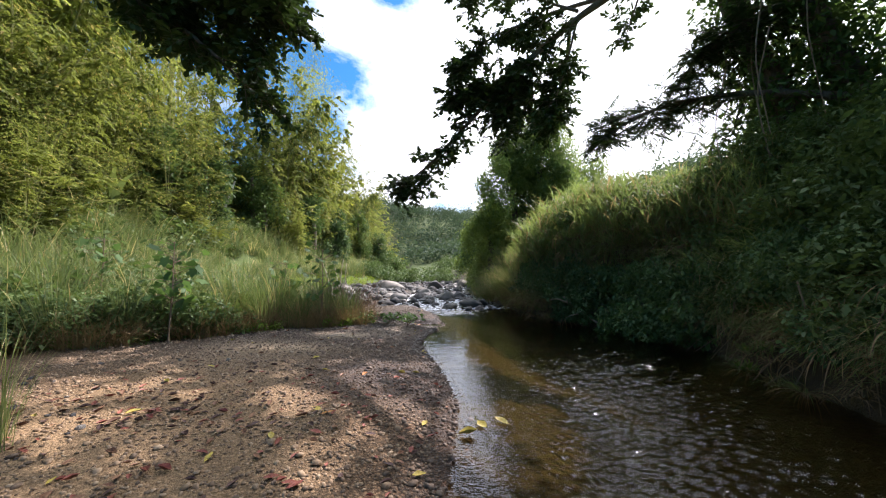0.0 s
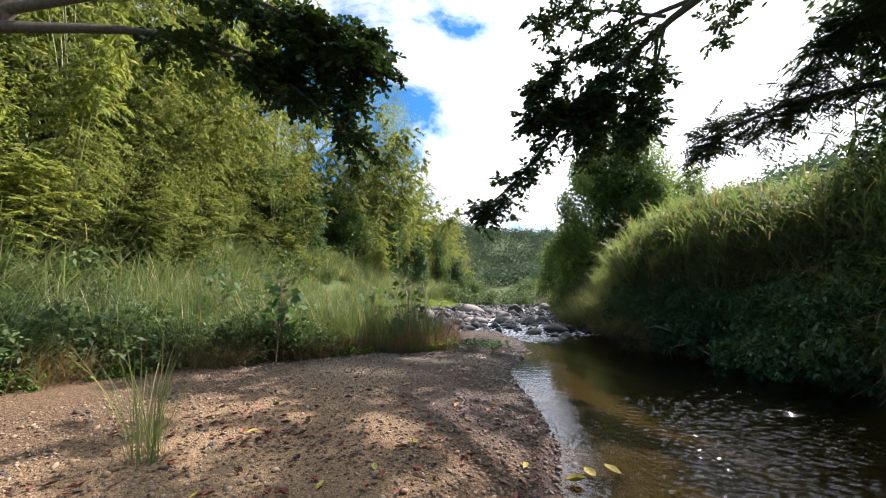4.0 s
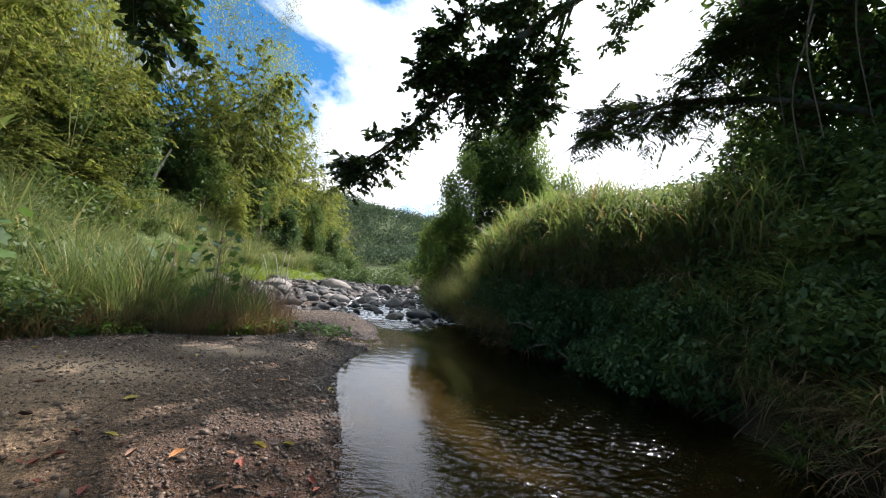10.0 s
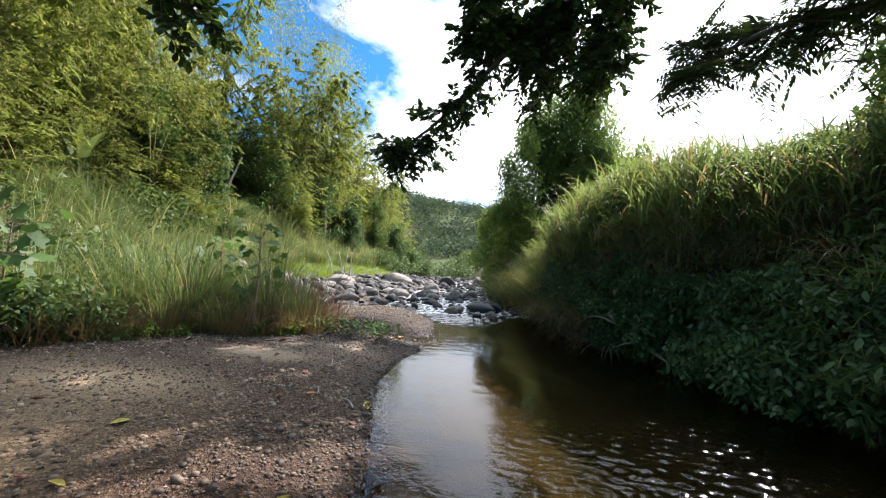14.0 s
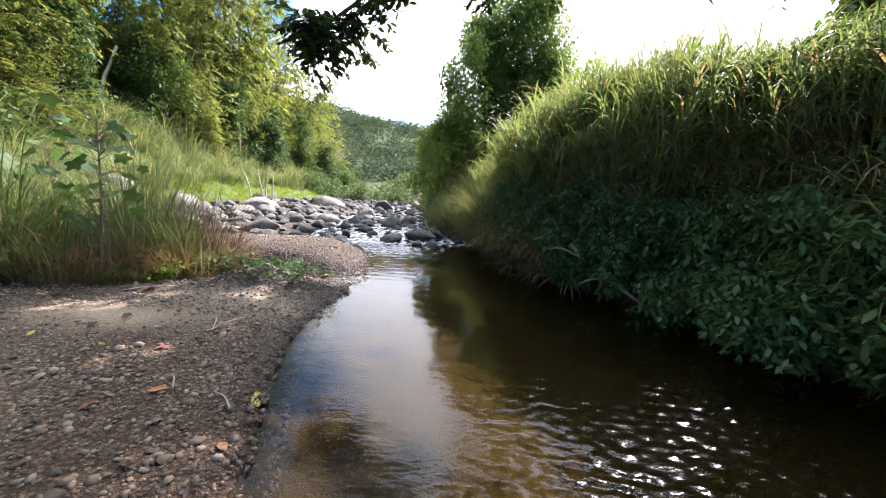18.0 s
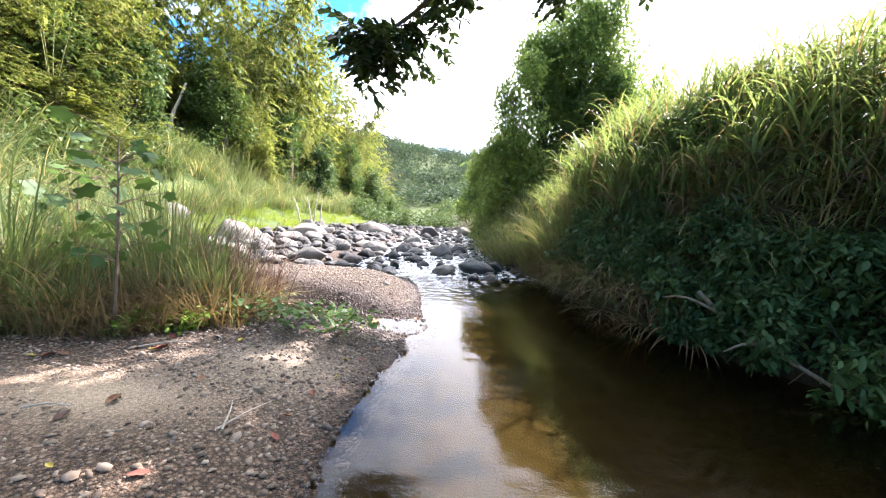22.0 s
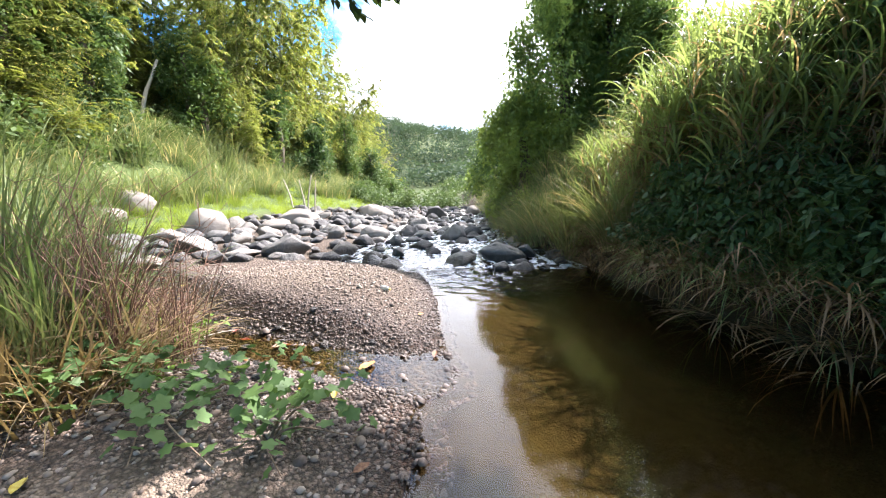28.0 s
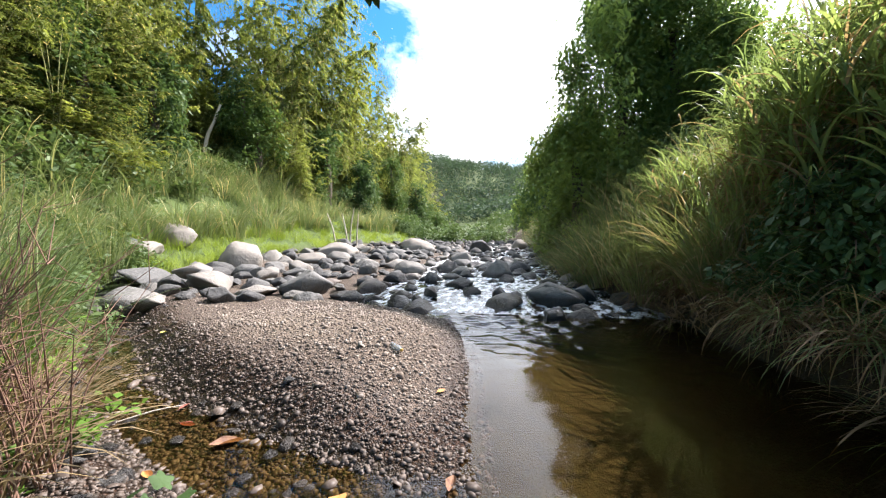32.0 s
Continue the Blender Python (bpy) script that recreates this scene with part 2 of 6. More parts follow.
def mesh_of(name, verts, quads, mats, tris=None):
    """A mesh from arrays of corners and of four-cornered (and three-cornered) faces."""
    verts = np.asarray(verts, np.float32).reshape(-1, 3)
    quads = np.asarray(quads if quads is not None else np.zeros((0, 4)), np.int32).reshape(-1, 4)
    tris = np.asarray(tris if tris is not None else np.zeros((0, 3)), np.int32).reshape(-1, 3)
    me = bpy.data.meshes.new(name)
    me.vertices.add(len(verts))
    me.vertices.foreach_set("co", verts.ravel())
    loops = np.concatenate([quads.ravel(), tris.ravel()]).astype(np.int32)
    me.loops.add(len(loops))
    me.loops.foreach_set("vertex_index", loops)
    n = len(quads) + len(tris)
    me.polygons.add(n)
    starts = np.concatenate([np.arange(len(quads)) * 4, len(quads) * 4 + np.arange(len(tris)) * 3]).astype(np.int32)
    me.polygons.foreach_set("loop_start", starts)
    me.polygons.foreach_set("use_smooth", np.ones(n, bool))
    me.update(calc_edges=True)
    for m in mats if isinstance(mats, (list, tuple)) else [mats]:
        me.materials.append(m)
    return me


def part(name, me, parent=None, label=""):
    ob = new(name, me)
    if parent is not None:
        ob.parent = parent
    if label:
        ob["label"] = label
    return ob


def thing(name, label, category, at=(0, 0, 0), group="", kind="", me=None):
    ob = new(name, me)
    ob.location = at
    return tagged(ob, label, category, group, kind)


def turns(n, spread=1.0, up=None):
    """n random turns; with up, the template's z stays within about spread radians of the way up."""
    yaw = rng.uniform(0, 2 * np.pi, n)
    tilt = np.abs(rng.normal(0, spread, n))
    spin = rng.uniform(0, 2 * np.pi, n)
    cy, sy, ct, st, cs, ss = np.cos(yaw), np.sin(yaw), np.cos(tilt), np.sin(tilt), np.cos(spin), np.sin(spin)
    z = np.zeros(n)
    a = np.stack([np.stack([cy, -sy, z], 1), np.stack([sy, cy, z], 1), np.stack([z, z, z + 1], 1)], 1)
    b = np.stack([np.stack([z + 1, z, z], 1), np.stack([z, ct, -st], 1), np.stack([z, st, ct], 1)], 1)
    c = np.stack([np.stack([cs, -ss, z], 1), np.stack([ss, cs, z], 1), np.stack([z, z, z + 1], 1)], 1)
    return a @ b @ c


OVAL_V = np.array([(0, 0, 0), (0.24, 0.28, 0.05), (0.25, 0.62, 0.04), (0, 1, -0.08), (-0.25, 0.62, 0.04), (-0.24, 0.28, 0.05)])
OVAL_F = np.array([(0, 1, 2, 3), (0, 3, 4, 5)])
SLIM_V = np.array([(0, 0, 0), (0.14, 0.35, 0.02), (0, 1, -0.12), (-0.14, 0.35, 0.02)])
SLIM_F = np.array([(0, 1, 2, 3)])
KITE_V = np.array([(0, 0, 0), (0.27, 0.42, 0.05), (0, 1, -0.08), (-0.27, 0.42, 0.05)])


OBOVATE_V = np.array([(0, 0, 0), (0.14, 0.34, 0.03), (0.25, 0.74, 0.03), (0, 1, -0.05), (-0.25, 0.74, 0.03), (-0.14, 0.34, 0.03)])
TEMPLATES = {"oval": (OVAL_V, OVAL_F), "obovate": (OBOVATE_V, OVAL_F), "slim": (SLIM_V, SLIM_F), "kite": (KITE_V, SLIM_F)}


def unit(a):
    return a / (np.linalg.norm(a, axis=-1, keepdims=True) + 1e-9)


def twig_leaves(o, e, per, size, template="oval", droop=0.25, flare=0.9, start=0.15, jitter=0.3, untidy=0.3, sag=0.18):
    """Leaves set alternately along sagging twigs that run from o to e."""
    tv, tf = TEMPLATES[template]
    o, e = np.asarray(o, float), np.asarray(e, float)
    m, d = len(o), np.asarray(e, float) - np.asarray(o, float)
    ln, u = np.linalg.norm(d, axis=1), unit(d)
    side = unit(np.cross(u, np.array([0.03, 0.02, 1.0])))
    t = start + (1 - start) * (np.arange(per) + 0.5) / per
    p = o[:, None] + d[:, None] * t[None, :, None]
    p[..., 2] -= sag * ln[:, None] * t[None] ** 2
    sign = np.where(np.arange(per) % 2, 1.0, -1.0)[None, :, None]
    y = unit(0.7 * u[:, None] + flare * sign * side[:, None] + np.array([0, 0, -droop]) + rng.normal(0, untidy, (m, per, 3)))
    x = unit(np.cross(y, np.array([0, 0, 1.0]) + rng.normal(0, untidy * 1.4, (m, per, 3))))
    z = np.cross(x, y)
    s = (size * (1 + rng.uniform(-jitter, jitter, (m, per))))[..., None, None]
    v = p[:, :, None] + s * (tv[:, 0, None] * x[:, :, None] + tv[:, 1, None] * y[:, :, None] + tv[:, 2, None] * z[:, :, None])
    f = tf[None] + (np.arange(m * per) * len(tv))[:, None, None]
    return v.reshape(-1, 3), f.reshape(-1, 4)


def leaves(pos, size, template="oval", spread=0.9, mats=None, jitter=0.35, name="leaves", droop=0.0):
    """Many leaves, one at each place."""
    tv, tf = TEMPLATES[template]
    pos = np.asarray(pos, float)
    n = len(pos)
    r = turns(n, spread)
    s = size * (1 + rng.uniform(-jitter, jitter, n))
    v = np.einsum("nij,kj->nki", r, tv) * s[:, None, None]
    if droop:
        v[:, :, 2] -= droop * np.linalg.norm(v, axis=2)
    v += pos[:, None, :]
    f = tf[None] + (np.arange(n) * len(tv))[:, None, None]
    return v.reshape(-1, 3), f.reshape(-1, 4)


def blades(base, az, length, lean, bend, width, seg=5):
    """Grass blades as bent, tapering strips: lean is the first slope from upright, bend how far it turns over, in radians."""
    n = len(base)
    t = np.linspace(0, 1, seg + 1)
    ang = lean[:, None] + bend[:, None] * t[None] ** 1.4
    step = length[:, None] / seg
    r = np.cumsum(np.sin(ang) * step, 1) - np.sin(ang) * step
    z = np.cumsum(np.cos(ang) * step, 1) - np.cos(ang) * step
    dx, dy = np.cos(az), np.sin(az)
    cx = base[:, 0, None] + dx[:, None] * r
    cy = base[:, 1, None] + dy[:, None] * r
    cz = base[:, 2, None] + z
    w = width[:, None] * np.clip(1.05 - t[None] ** 2.2, 0.04, 1) * 0.5
    tw = az + np.pi / 2 + rng.normal(0, 0.35, n)
    ox, oy = np.cos(tw)[:, None] * w, np.sin(tw)[:, None] * w
    a = np.stack([cx - ox, cy - oy, cz], 2)
    b = np.stack([cx + ox, cy + oy, cz + w * 0.3], 2)
    v = np.stack([a, b], 2).reshape(n, -1, 3)
    k = np.arange(seg) * 2
    f = np.stack([k, k + 1, k + 3, k + 2], 1)[None] + (np.arange(n) * 2 * (seg + 1))[:, None, None]
    return v.reshape(-1, 3), f.reshape(-1, 4)


def tube(points, radii, sides=8, rough=0.0):
    """A tapering tube along a line of points, capped by a narrow end."""
    p = np.asarray(points, float)
    r = np.asarray(radii, float)
    d = np.gradient(p, axis=0)
    d /= np.linalg.norm(d, axis=1)[:, None] + 1e-9
    ref = np.array([0.31, 0.17, 0.93]) if abs(d[0, 2]) < 0.9 else np.array([1.0, 0.1, 0.0])
    u = np.cross(d, ref)
    u /= np.linalg.norm(u, axis=1)[:, None]
    w = np.cross(d, u)
    a = np.linspace(0, 2 * np.pi, sides, endpoint=False)
    ring = (np.cos(a)[None, :, None] * u[:, None] + np.sin(a)[None, :, None] * w[:, None])
    rr = r[:, None] * (1 + rough * rng.normal(0, 1, (len(p), sides)))
    v = (p[:, None] + ring * rr[:, :, None]).reshape(-1, 3)
    f = []
    for i in range(len(p) - 1):
        for j in range(sides):
            k = (j + 1) % sides
            f.append((i * sides + j, i * sides + k, (i + 1) * sides + k, (i + 1) * sides + j))
    return v, np.array(f)


def join(*pairs):
    vs, fs, off = [], [], 0
    for v, f in pairs:
        vs.append(v)
        fs.append(np.asarray(f) + off)
        off += len(v)
    return np.concatenate(vs), np.concatenate(fs)


def curve_points(pts, n):
    """n points on a smooth line through pts."""
    p = np.asarray(pts, float)
    p = np.concatenate([2 * p[:1] - p[1:2], p, 2 * p[-1:] - p[-2:-1]])
    out = []
    m = len(p) - 3
    for s in np.linspace(0, m - 1e-6, n):
        i = int(s)
        t = s - i
        a, b, c, d = p[i:i + 4]
        out.append(0.5 * (2 * b + (c - a) * t + (2 * a - 5 * b + 4 * c - d) * t * t + (3 * b - a - 3 * c + d) * t ** 3))
    return np.array(out)


# ---- lie of the land ----
LEFT_Y = np.array([-30, -2, 3.4, 5.1, 6.6, 8.0, 9.2, 10.2, 11.2, 11.75, 12.0, 12.3, 13.1, 14.5, 15.6, 16.6, 17.3, 18.5, 20, 25, 35, 45, 60, 90, 200])
LEFT_X = np.array([1.8, 0.9, 0.5, 0.5, 0.2, -0.2, -0.5, -0.5, -0.3, -0.45, -0.2, -0.2, -0.4, -0.6, -0.85, -1.2, -3.0, -7.0, -8.6, -9.5, -10, -9, -12, -24, -60])
RIGHT_Y = np.array([-30, -2, 4.6, 6, 8, 10.6, 12, 14, 15.2, 17.5, 19.5, 25, 35, 45, 60, 90, 200])
RIGHT_X = np.array([4.2, 4.4, 4.5, 4.7, 4.9, 4.3, 3.4, 2.7, 2.45, 2.3, 1.6, 1.0, 0.6, 0.0, -4, -14, -46])
CHANNEL = np.array([(-9.0, 17.0), (-6.6, 15.4), (-5.3, 14.4), (-3.4, 13.2), (-2.0, 12.65), (-0.9, 12.3), (0.3, 12.2)])


def smooth(a, b, x):
    t = np.clip((x - a) / (b - a), 0, 1)
    return t * t * (3 - 2 * t)


def to_line(x, y, line):
    best = np.full(np.shape(x), 1e9)
    for (ax, ay), (bx, by) in zip(line[:-1], line[1:]):
        t = np.clip(((x - ax) * (bx - ax) + (y - ay) * (by - ay)) / ((bx - ax) ** 2 + (by - ay) ** 2), 0, 1)
        best = np.minimum(best, np.hypot(x - ax - t * (bx - ax), y - ay - t * (by - ay)))
    return best


def wave(x, y, s, seed=0.0):
    return (np.sin(x * s + seed) * np.cos(y * s * 0.8 + 1.7 * seed) + 0.6 * np.sin(x * s * 1.9 + y * s * 1.3 + 2.1 + seed) + 0.35 * np.sin(x * s * 3.7 - y * s * 4.1 + seed * 3)) / 1.95


def water_level(x, y):
    return 0.016 * np.clip(y - 17.0, 0, 60) + 0.1 * smooth(17.0, 20.0, y)


def height(x, y):
    """The ground's height at x, y (arrays)."""
    x, y = np.asarray(x, float), np.asarray(y, float)
    xl, xr = np.interp(y, LEFT_Y, LEFT_X), np.interp(y, RIGHT_Y, RIGHT_X)
    up = water_level(x, y)
    dl, dr = xl - x, x - xr
    mid = np.minimum(-dl, -dr)
    # river bed, deeper under the far bank
    deep = 0.06 + 0.62 * smooth(0.0, 3.2, -dl) * smooth(-0.1, 0.8, -dr)
    deep = np.where(y > 16.5, 0.06 + (deep - 0.06) * (1 - smooth(16.5, 19.0, y)) + 0.12 * smooth(16.5, 19, y), deep)
    bed = -deep + 0.03 * wave(x, y, 1.7)
    # a stony bar fills the near side of the riffle
    bed = bed + 0.27 * smooth(16.9, 18.2, y) * smooth(-2.2, -4.2, x + 0.04 * (y - 17)) * (1 - smooth(50, 62, y))
    # gravel shore on the near side, hillside behind it
    d = np.maximum(dl, 0)
    near = 0.015 + 0.17 * smooth(0, 1.2, d) + 0.12 * smooth(1.0, 5.0, d) + 0.035 * wave(x, y, 1.1, 1.3) * smooth(0.1, 1.5, d) + 0.25 * smooth(5, 9, d)
    hill = 5.0 * smooth(-9.5, -23.0, x) + 0.5 * np.clip(-22 - x, 0, 60) + 0.2 * np.clip(-82 - x, 0, 200)
    left = near + hill
    cd = to_line(x, y, CHANNEL)
    left = np.where(cd < 1.2, left + (-0.03 - left) * (1 - smooth(0.15, 0.75, cd)) * smooth(-0.2, 0.2, d), left)
    bar = smooth(1.9, 0.2, np.hypot((x + 2.1) / 1.5, (y - 14.7) / 1.0))
    left = left + 0.2 * bar * smooth(0.0, 0.6, d)
    # steep overgrown bank on the far side
    e = np.maximum(dr, 0)
    tall = (0.9 + 0.1 * wave(x, y, 0.5)) * (1 - 0.36 * smooth(16.0, 19.5, y))
    right = (0.55 * smooth(-0.05, 0.25, e) + 1.4 * smooth(0.2, 1.2, e) + 1.5 * smooth(0.9, 2.6, e)) * tall + 0.1 * np.clip(e - 3, 0, 12) + 0.35 * np.clip(e - 14, 0, 80)
    z = np.where(dl > 0, left, np.where(dr > 0, right, bed))
    z = z + up
    # wooded ridge that closes the valley
    ridge = 60 * smooth(110, 260, y) * (0.62 + 0.38 * smooth(60, -140, x)) * (1 + 0.10 * wave(x, y, 0.03) + 0.05 * wave(x, y, 0.09))
    z = np.maximum(z * (1 - smooth(120, 170, y)), 0) + ridge + np.where(y <= 120, np.minimum(z, 0), 0)
    return z


def ground_at(x, y):
    return float(height(np.array([x]), np.array([y]))[0])


# ---- ground and water ----
def steps(fine_a, fine_b, fine, lo, hi, grow=1.18):
    a = list(np.arange(fine_a, fine_b + 1e-6, fine))
    s = fine
    while a[-1] < hi:
        s *= grow
        a.append(a[-1] + s)
    s = fine
    while a[0] > lo:
        s *= grow
        a.insert(0, a[0] - s)
    return np.array(a)


def ground_material():
    k = Mat("ground", 0.85, 0.25)
    co = k.coords()
    zone = k.node("ShaderNodeAttribute")
    zone.attribute_name = "zone"
    sep = k.node("ShaderNodeSeparateColor")
    k.link(zone.outputs["Color"], sep.inputs[0])
    vor = k.node("ShaderNodeTexVoronoi", Scale=38.0, Randomness=1.0)
    k.link(co, vor.inputs["Vector"])
    vor2 = k.node("ShaderNodeTexVoronoi", Scale=95.0, Randomness=1.0)
    k.link(co, vor2.inputs["Vector"])
    grit = k.ramp(vor.outputs["Color"], (0.1, (0.075, 0.052, 0.039)), (0.45, (0.15, 0.108, 0.08)), (0.75, (0.225, 0.168, 0.128)), (0.95, (0.36, 0.29, 0.235)))
    patch = k.noise(0.9, co, 4.0)
    grit = k.mix(k.ramp(patch, (0.35, (0.0,) * 3), (0.7, (0.55,) * 3)), grit, (0.1, 0.064, 0.045))
    fine = k.noise(60.0, co, 3.0)
    sand = k.mix(fine, (0.34, 0.262, 0.185), (0.52, 0.42, 0.315))
    soil = k.mix(k.noise(5.0, co, 6.0), (0.03, 0.022, 0.014), (0.085, 0.06, 0.036))
    bed = k.mix(k.noise(2.2, co, 7.0, 0.65), (0.024, 0.021, 0.01), (0.07, 0.06, 0.027))
    bed = k.mix(k.ramp(k.noise(9.0, co, 4.0), (0.5, (0.0,) * 3), (0.7, (0.7,) * 3)), bed, (0.02, 0.015, 0.008))
    green = k.mix(k.noise(3.0, co, 5.0), (0.04, 0.075, 0.015), (0.1, 0.15, 0.035))
    # shade in the gaps between the stones, painted as a dark colour
    gap_shade = k.ramp(vor.outputs["Distance"], (0.32, (0.0,) * 3), (0.62, (0.85,) * 3))
    grit = k.mix(gap_shade, grit, (0.035, 0.027, 0.021))
    sand = k.mix(k.mix(0.6, gap_shade, (0.0, 0.0, 0.0)), sand, (0.12, 0.09, 0.07))
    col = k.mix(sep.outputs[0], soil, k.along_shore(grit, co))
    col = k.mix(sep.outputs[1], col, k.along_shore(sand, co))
    col = k.mix(sep.outputs[2], col, bed)
    # one darkening of the colour for damp and for painted tree shade
    damp_and_shade = k.node("ShaderNodeAttribute")
    damp_and_shade.attribute_name = "damp_shade"
    col = k.mix(damp_and_shade.outputs["Fac"], col, k.mix(1.0, col, (0.4, 0.31, 0.27), "MULTIPLY"))
    alpha = zone.outputs["Alpha"]
    col = k.mix(alpha, col, green)
    hgt = k.mix(0.45, vor.outputs["Distance"], vor2.outputs["Distance"])
    n = k.bump(hgt, 0.9, 0.025)
    n = k.bump(k.noise(7.0, co, 5.0), 0.35, 0.05, n)
    return k.done(col, n, k.ramp(damp_and_shade.outputs["Fac"], (0.0, (0.88,) * 3), (1.0, (0.28,) * 3)))


gx = steps(-9.0, 6.5, 0.11, -700, 700)
gy = steps(1.0, 19.0, 0.11, -80, 900)
GX, GY = np.meshgrid(gx, gy)
GZ = height(GX, GY)
ny, nx = GX.shape
idx = np.arange(nx * ny).reshape(ny, nx)
quads = np.stack([idx[:-1, :-1], idx[:-1, 1:], idx[1:, 1:], idx[1:, :-1]], 2).reshape(-1, 4)
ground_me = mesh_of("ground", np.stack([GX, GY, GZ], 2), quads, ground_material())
xl_g, xr_g = np.interp(GY, LEFT_Y, LEFT_X), np.interp(GY, RIGHT_Y, RIGHT_X)
on_left = GX < xl_g
veg_edge = np.interp(GY, [0, 6, 8.5, 10.2, 11.0, 11.9, 13.0, 14.2, 16, 18, 20, 25, 35, 45], [-7.6, -7.2, -6.0, -4.2, -3.0, -2.6, -4.0, -5.8, -7.8, -9.2, -10.2, -10.9, -11.4, -10.5])
gravel = on_left * smooth(-0.5, 0.3, GX - veg_edge) + ((~on_left) & (GY > 16.8) & (GX < xr_g)) * 0.8
sandy = np.exp(-(((GX + 2.3) / 0.8) ** 2 + ((GY - 9.3) / 0.35) ** 2)) + 0.8 * np.exp(-(((GX + 3.0) / 0.9) ** 2 + ((GY - 7.6) / 0.4) ** 2)) + 0.7 * np.exp(-(((GX + 1.3) / 0.8) ** 2 + ((GY - 10.2) / 0.5) ** 2))


def damp_and_shade(x, y):
    """Damp plus painted shade: wet at the water's edge and along the side channel, with shade round them for two
    metres.
    """
    d = np.interp(y, LEFT_Y, LEFT_X) - x
    edge = 1 - smooth(0.0, 0.5, d)
    moist_shade = 1.0 * (1 - smooth(0.9, 2.6, d + 0.35 * wave(x, y, 1.6, 0.7))) * (1 - smooth(6.0, 7.8, y)) * smooth(3.8, 5.8, y)
    return np.clip(np.maximum(edge, moist_shade) + 1 - smooth(0.45, 1.35, to_line(x, y, CHANNEL)), 0, 1)


# pale dry gravel, with the sun on shore and bar put into its colour
pale_sunlit = on_left * smooth(0.3 + 0.9 * smooth(4.3, 6.0, GY), 1.7 + 1.1 * smooth(4.3, 6.0, GY), xl_g - GX + 0.35 * wave(GX, GY, 1.6, 0.7)) * (1 - smooth(7.5, 9.0, GY))
pale_sunlit = pale_sunlit * (1 - 0.7 * smooth(3.8, 5.0, xl_g - GX)) + 0.8 * on_left * np.exp(-(((GX + 2.6) / 1.3) ** 2 + ((GY - 14.6) / 0.9) ** 2))
sandy = sandy + 0.4 * pale_sunlit
damp_shade = on_left * damp_and_shade(GX, GY)
wet = np.maximum(((GX >= xl_g) & (GX <= xr_g) & (GY < 17.5)).astype(float), on_left * (1 - smooth(0.3, 0.6, to_line(GX, GY, CHANNEL))))
grassy = on_left * smooth(0.3, -0.8, GX - veg_edge) * 0.8 + (GX > xr_g + 1.5) * 0.7
zone = np.stack([gravel, np.clip(sandy * on_left, 0, 1), wet, grassy], 2).astype(np.float32)
damp_shade_attr = ground_me.attributes.new("damp_shade", "FLOAT", "POINT")
damp_shade_attr.data.foreach_set("value", np.clip(damp_shade, 0, 1).astype(np.float32).ravel())
attr = ground_me.color_attributes.new("zone", "FLOAT_COLOR", "POINT")
attr.data.foreach_set("color", zone.ravel())
thing("ground", "gravelly river shore running into overgrown earth banks", "ground", kind="structure", me=ground_me)


def water_material(name, tint, ripple, foam=0.0):
    k = Mat(name, 0.05, 0.5)
    co = k.coords()
    n1 = k.noise(3.2, co, 3.0, 0.5, (1.0, 0.55, 1.0))
    n2 = k.noise(17.0, co, 2.5, 0.5, (0.75, 1.25, 1.0))
    # the current is broken over the shallows near the start, and slack further up
    sepx = k.node("ShaderNodeSeparateXYZ")
    k.link(co, sepx.inputs[0])
    run = k.node("ShaderNodeMapRange")
    for i, v in ((1, 5.5), (2, 9.5), (3, ripple), (4, ripple * 0.1)):
        run.inputs[i].default_value = v
    k.link(sepx.outputs[1], run.inputs[0])
    b = k.node("ShaderNodeBump", Distance=0.06)
    k.link(n2, b.inputs["Height"])
    k.link(run.outputs[0], b.inputs["Strength"])
    b2 = k.node("ShaderNodeBump", Distance=0.03, Strength=0.05)
    k.link(n1, b2.inputs["Height"])
    k.link(b.outputs[0], b2.inputs["Normal"])
    gl = k.node("ShaderNodeBsdfGlossy", Roughness=0.07)
    gl.inputs["Color"].default_value = (0.92, 0.95, 1.0, 1)
    tr = k.node("ShaderNodeBsdfTransparent")
    tr.inputs["Color"].default_value = (*tint, 1)
    fr = k.node("ShaderNodeFresnel", IOR=1.34)
    for n in (gl, fr):
        k.link(b2.outputs[0], n.inputs["Normal"])
    mx = k.node("ShaderNodeMixShader")
    k.link(fr.outputs[0], mx.inputs[0])
    k.link(tr.outputs[0], mx.inputs[1])
    k.link(gl.outputs[0], mx.inputs[2])
    last = mx.outputs[0]
    if foam:
        k.p.inputs["Base Color"].default_value = (0.8, 0.83, 0.86, 1)
        k.p.inputs["Roughness"].default_value = 0.5
        f = k.ramp(k.noise(5.0, co, 6.0, 0.65, (1.3, 0.6, 1.0)), (0.62 - foam * 0.3, (0.0,) * 3), (0.72 - foam * 0.2, (0.9,) * 3))
        mf = k.node("ShaderNodeMixShader")
        k.link(f, mf.inputs[0])
        k.link(last, mf.inputs[1])
        k.link(k.p.outputs[0], mf.inputs[2])
        last = mf.outputs[0]
    k.link(last, k.out.inputs[0])
    return k.m


M_WATER = water_material("river_water", (0.7, 0.6, 0.4), 0.12)
M_RIFFLE = water_material("riffle_water", (0.66, 0.6, 0.48), 0.9, 0.6)


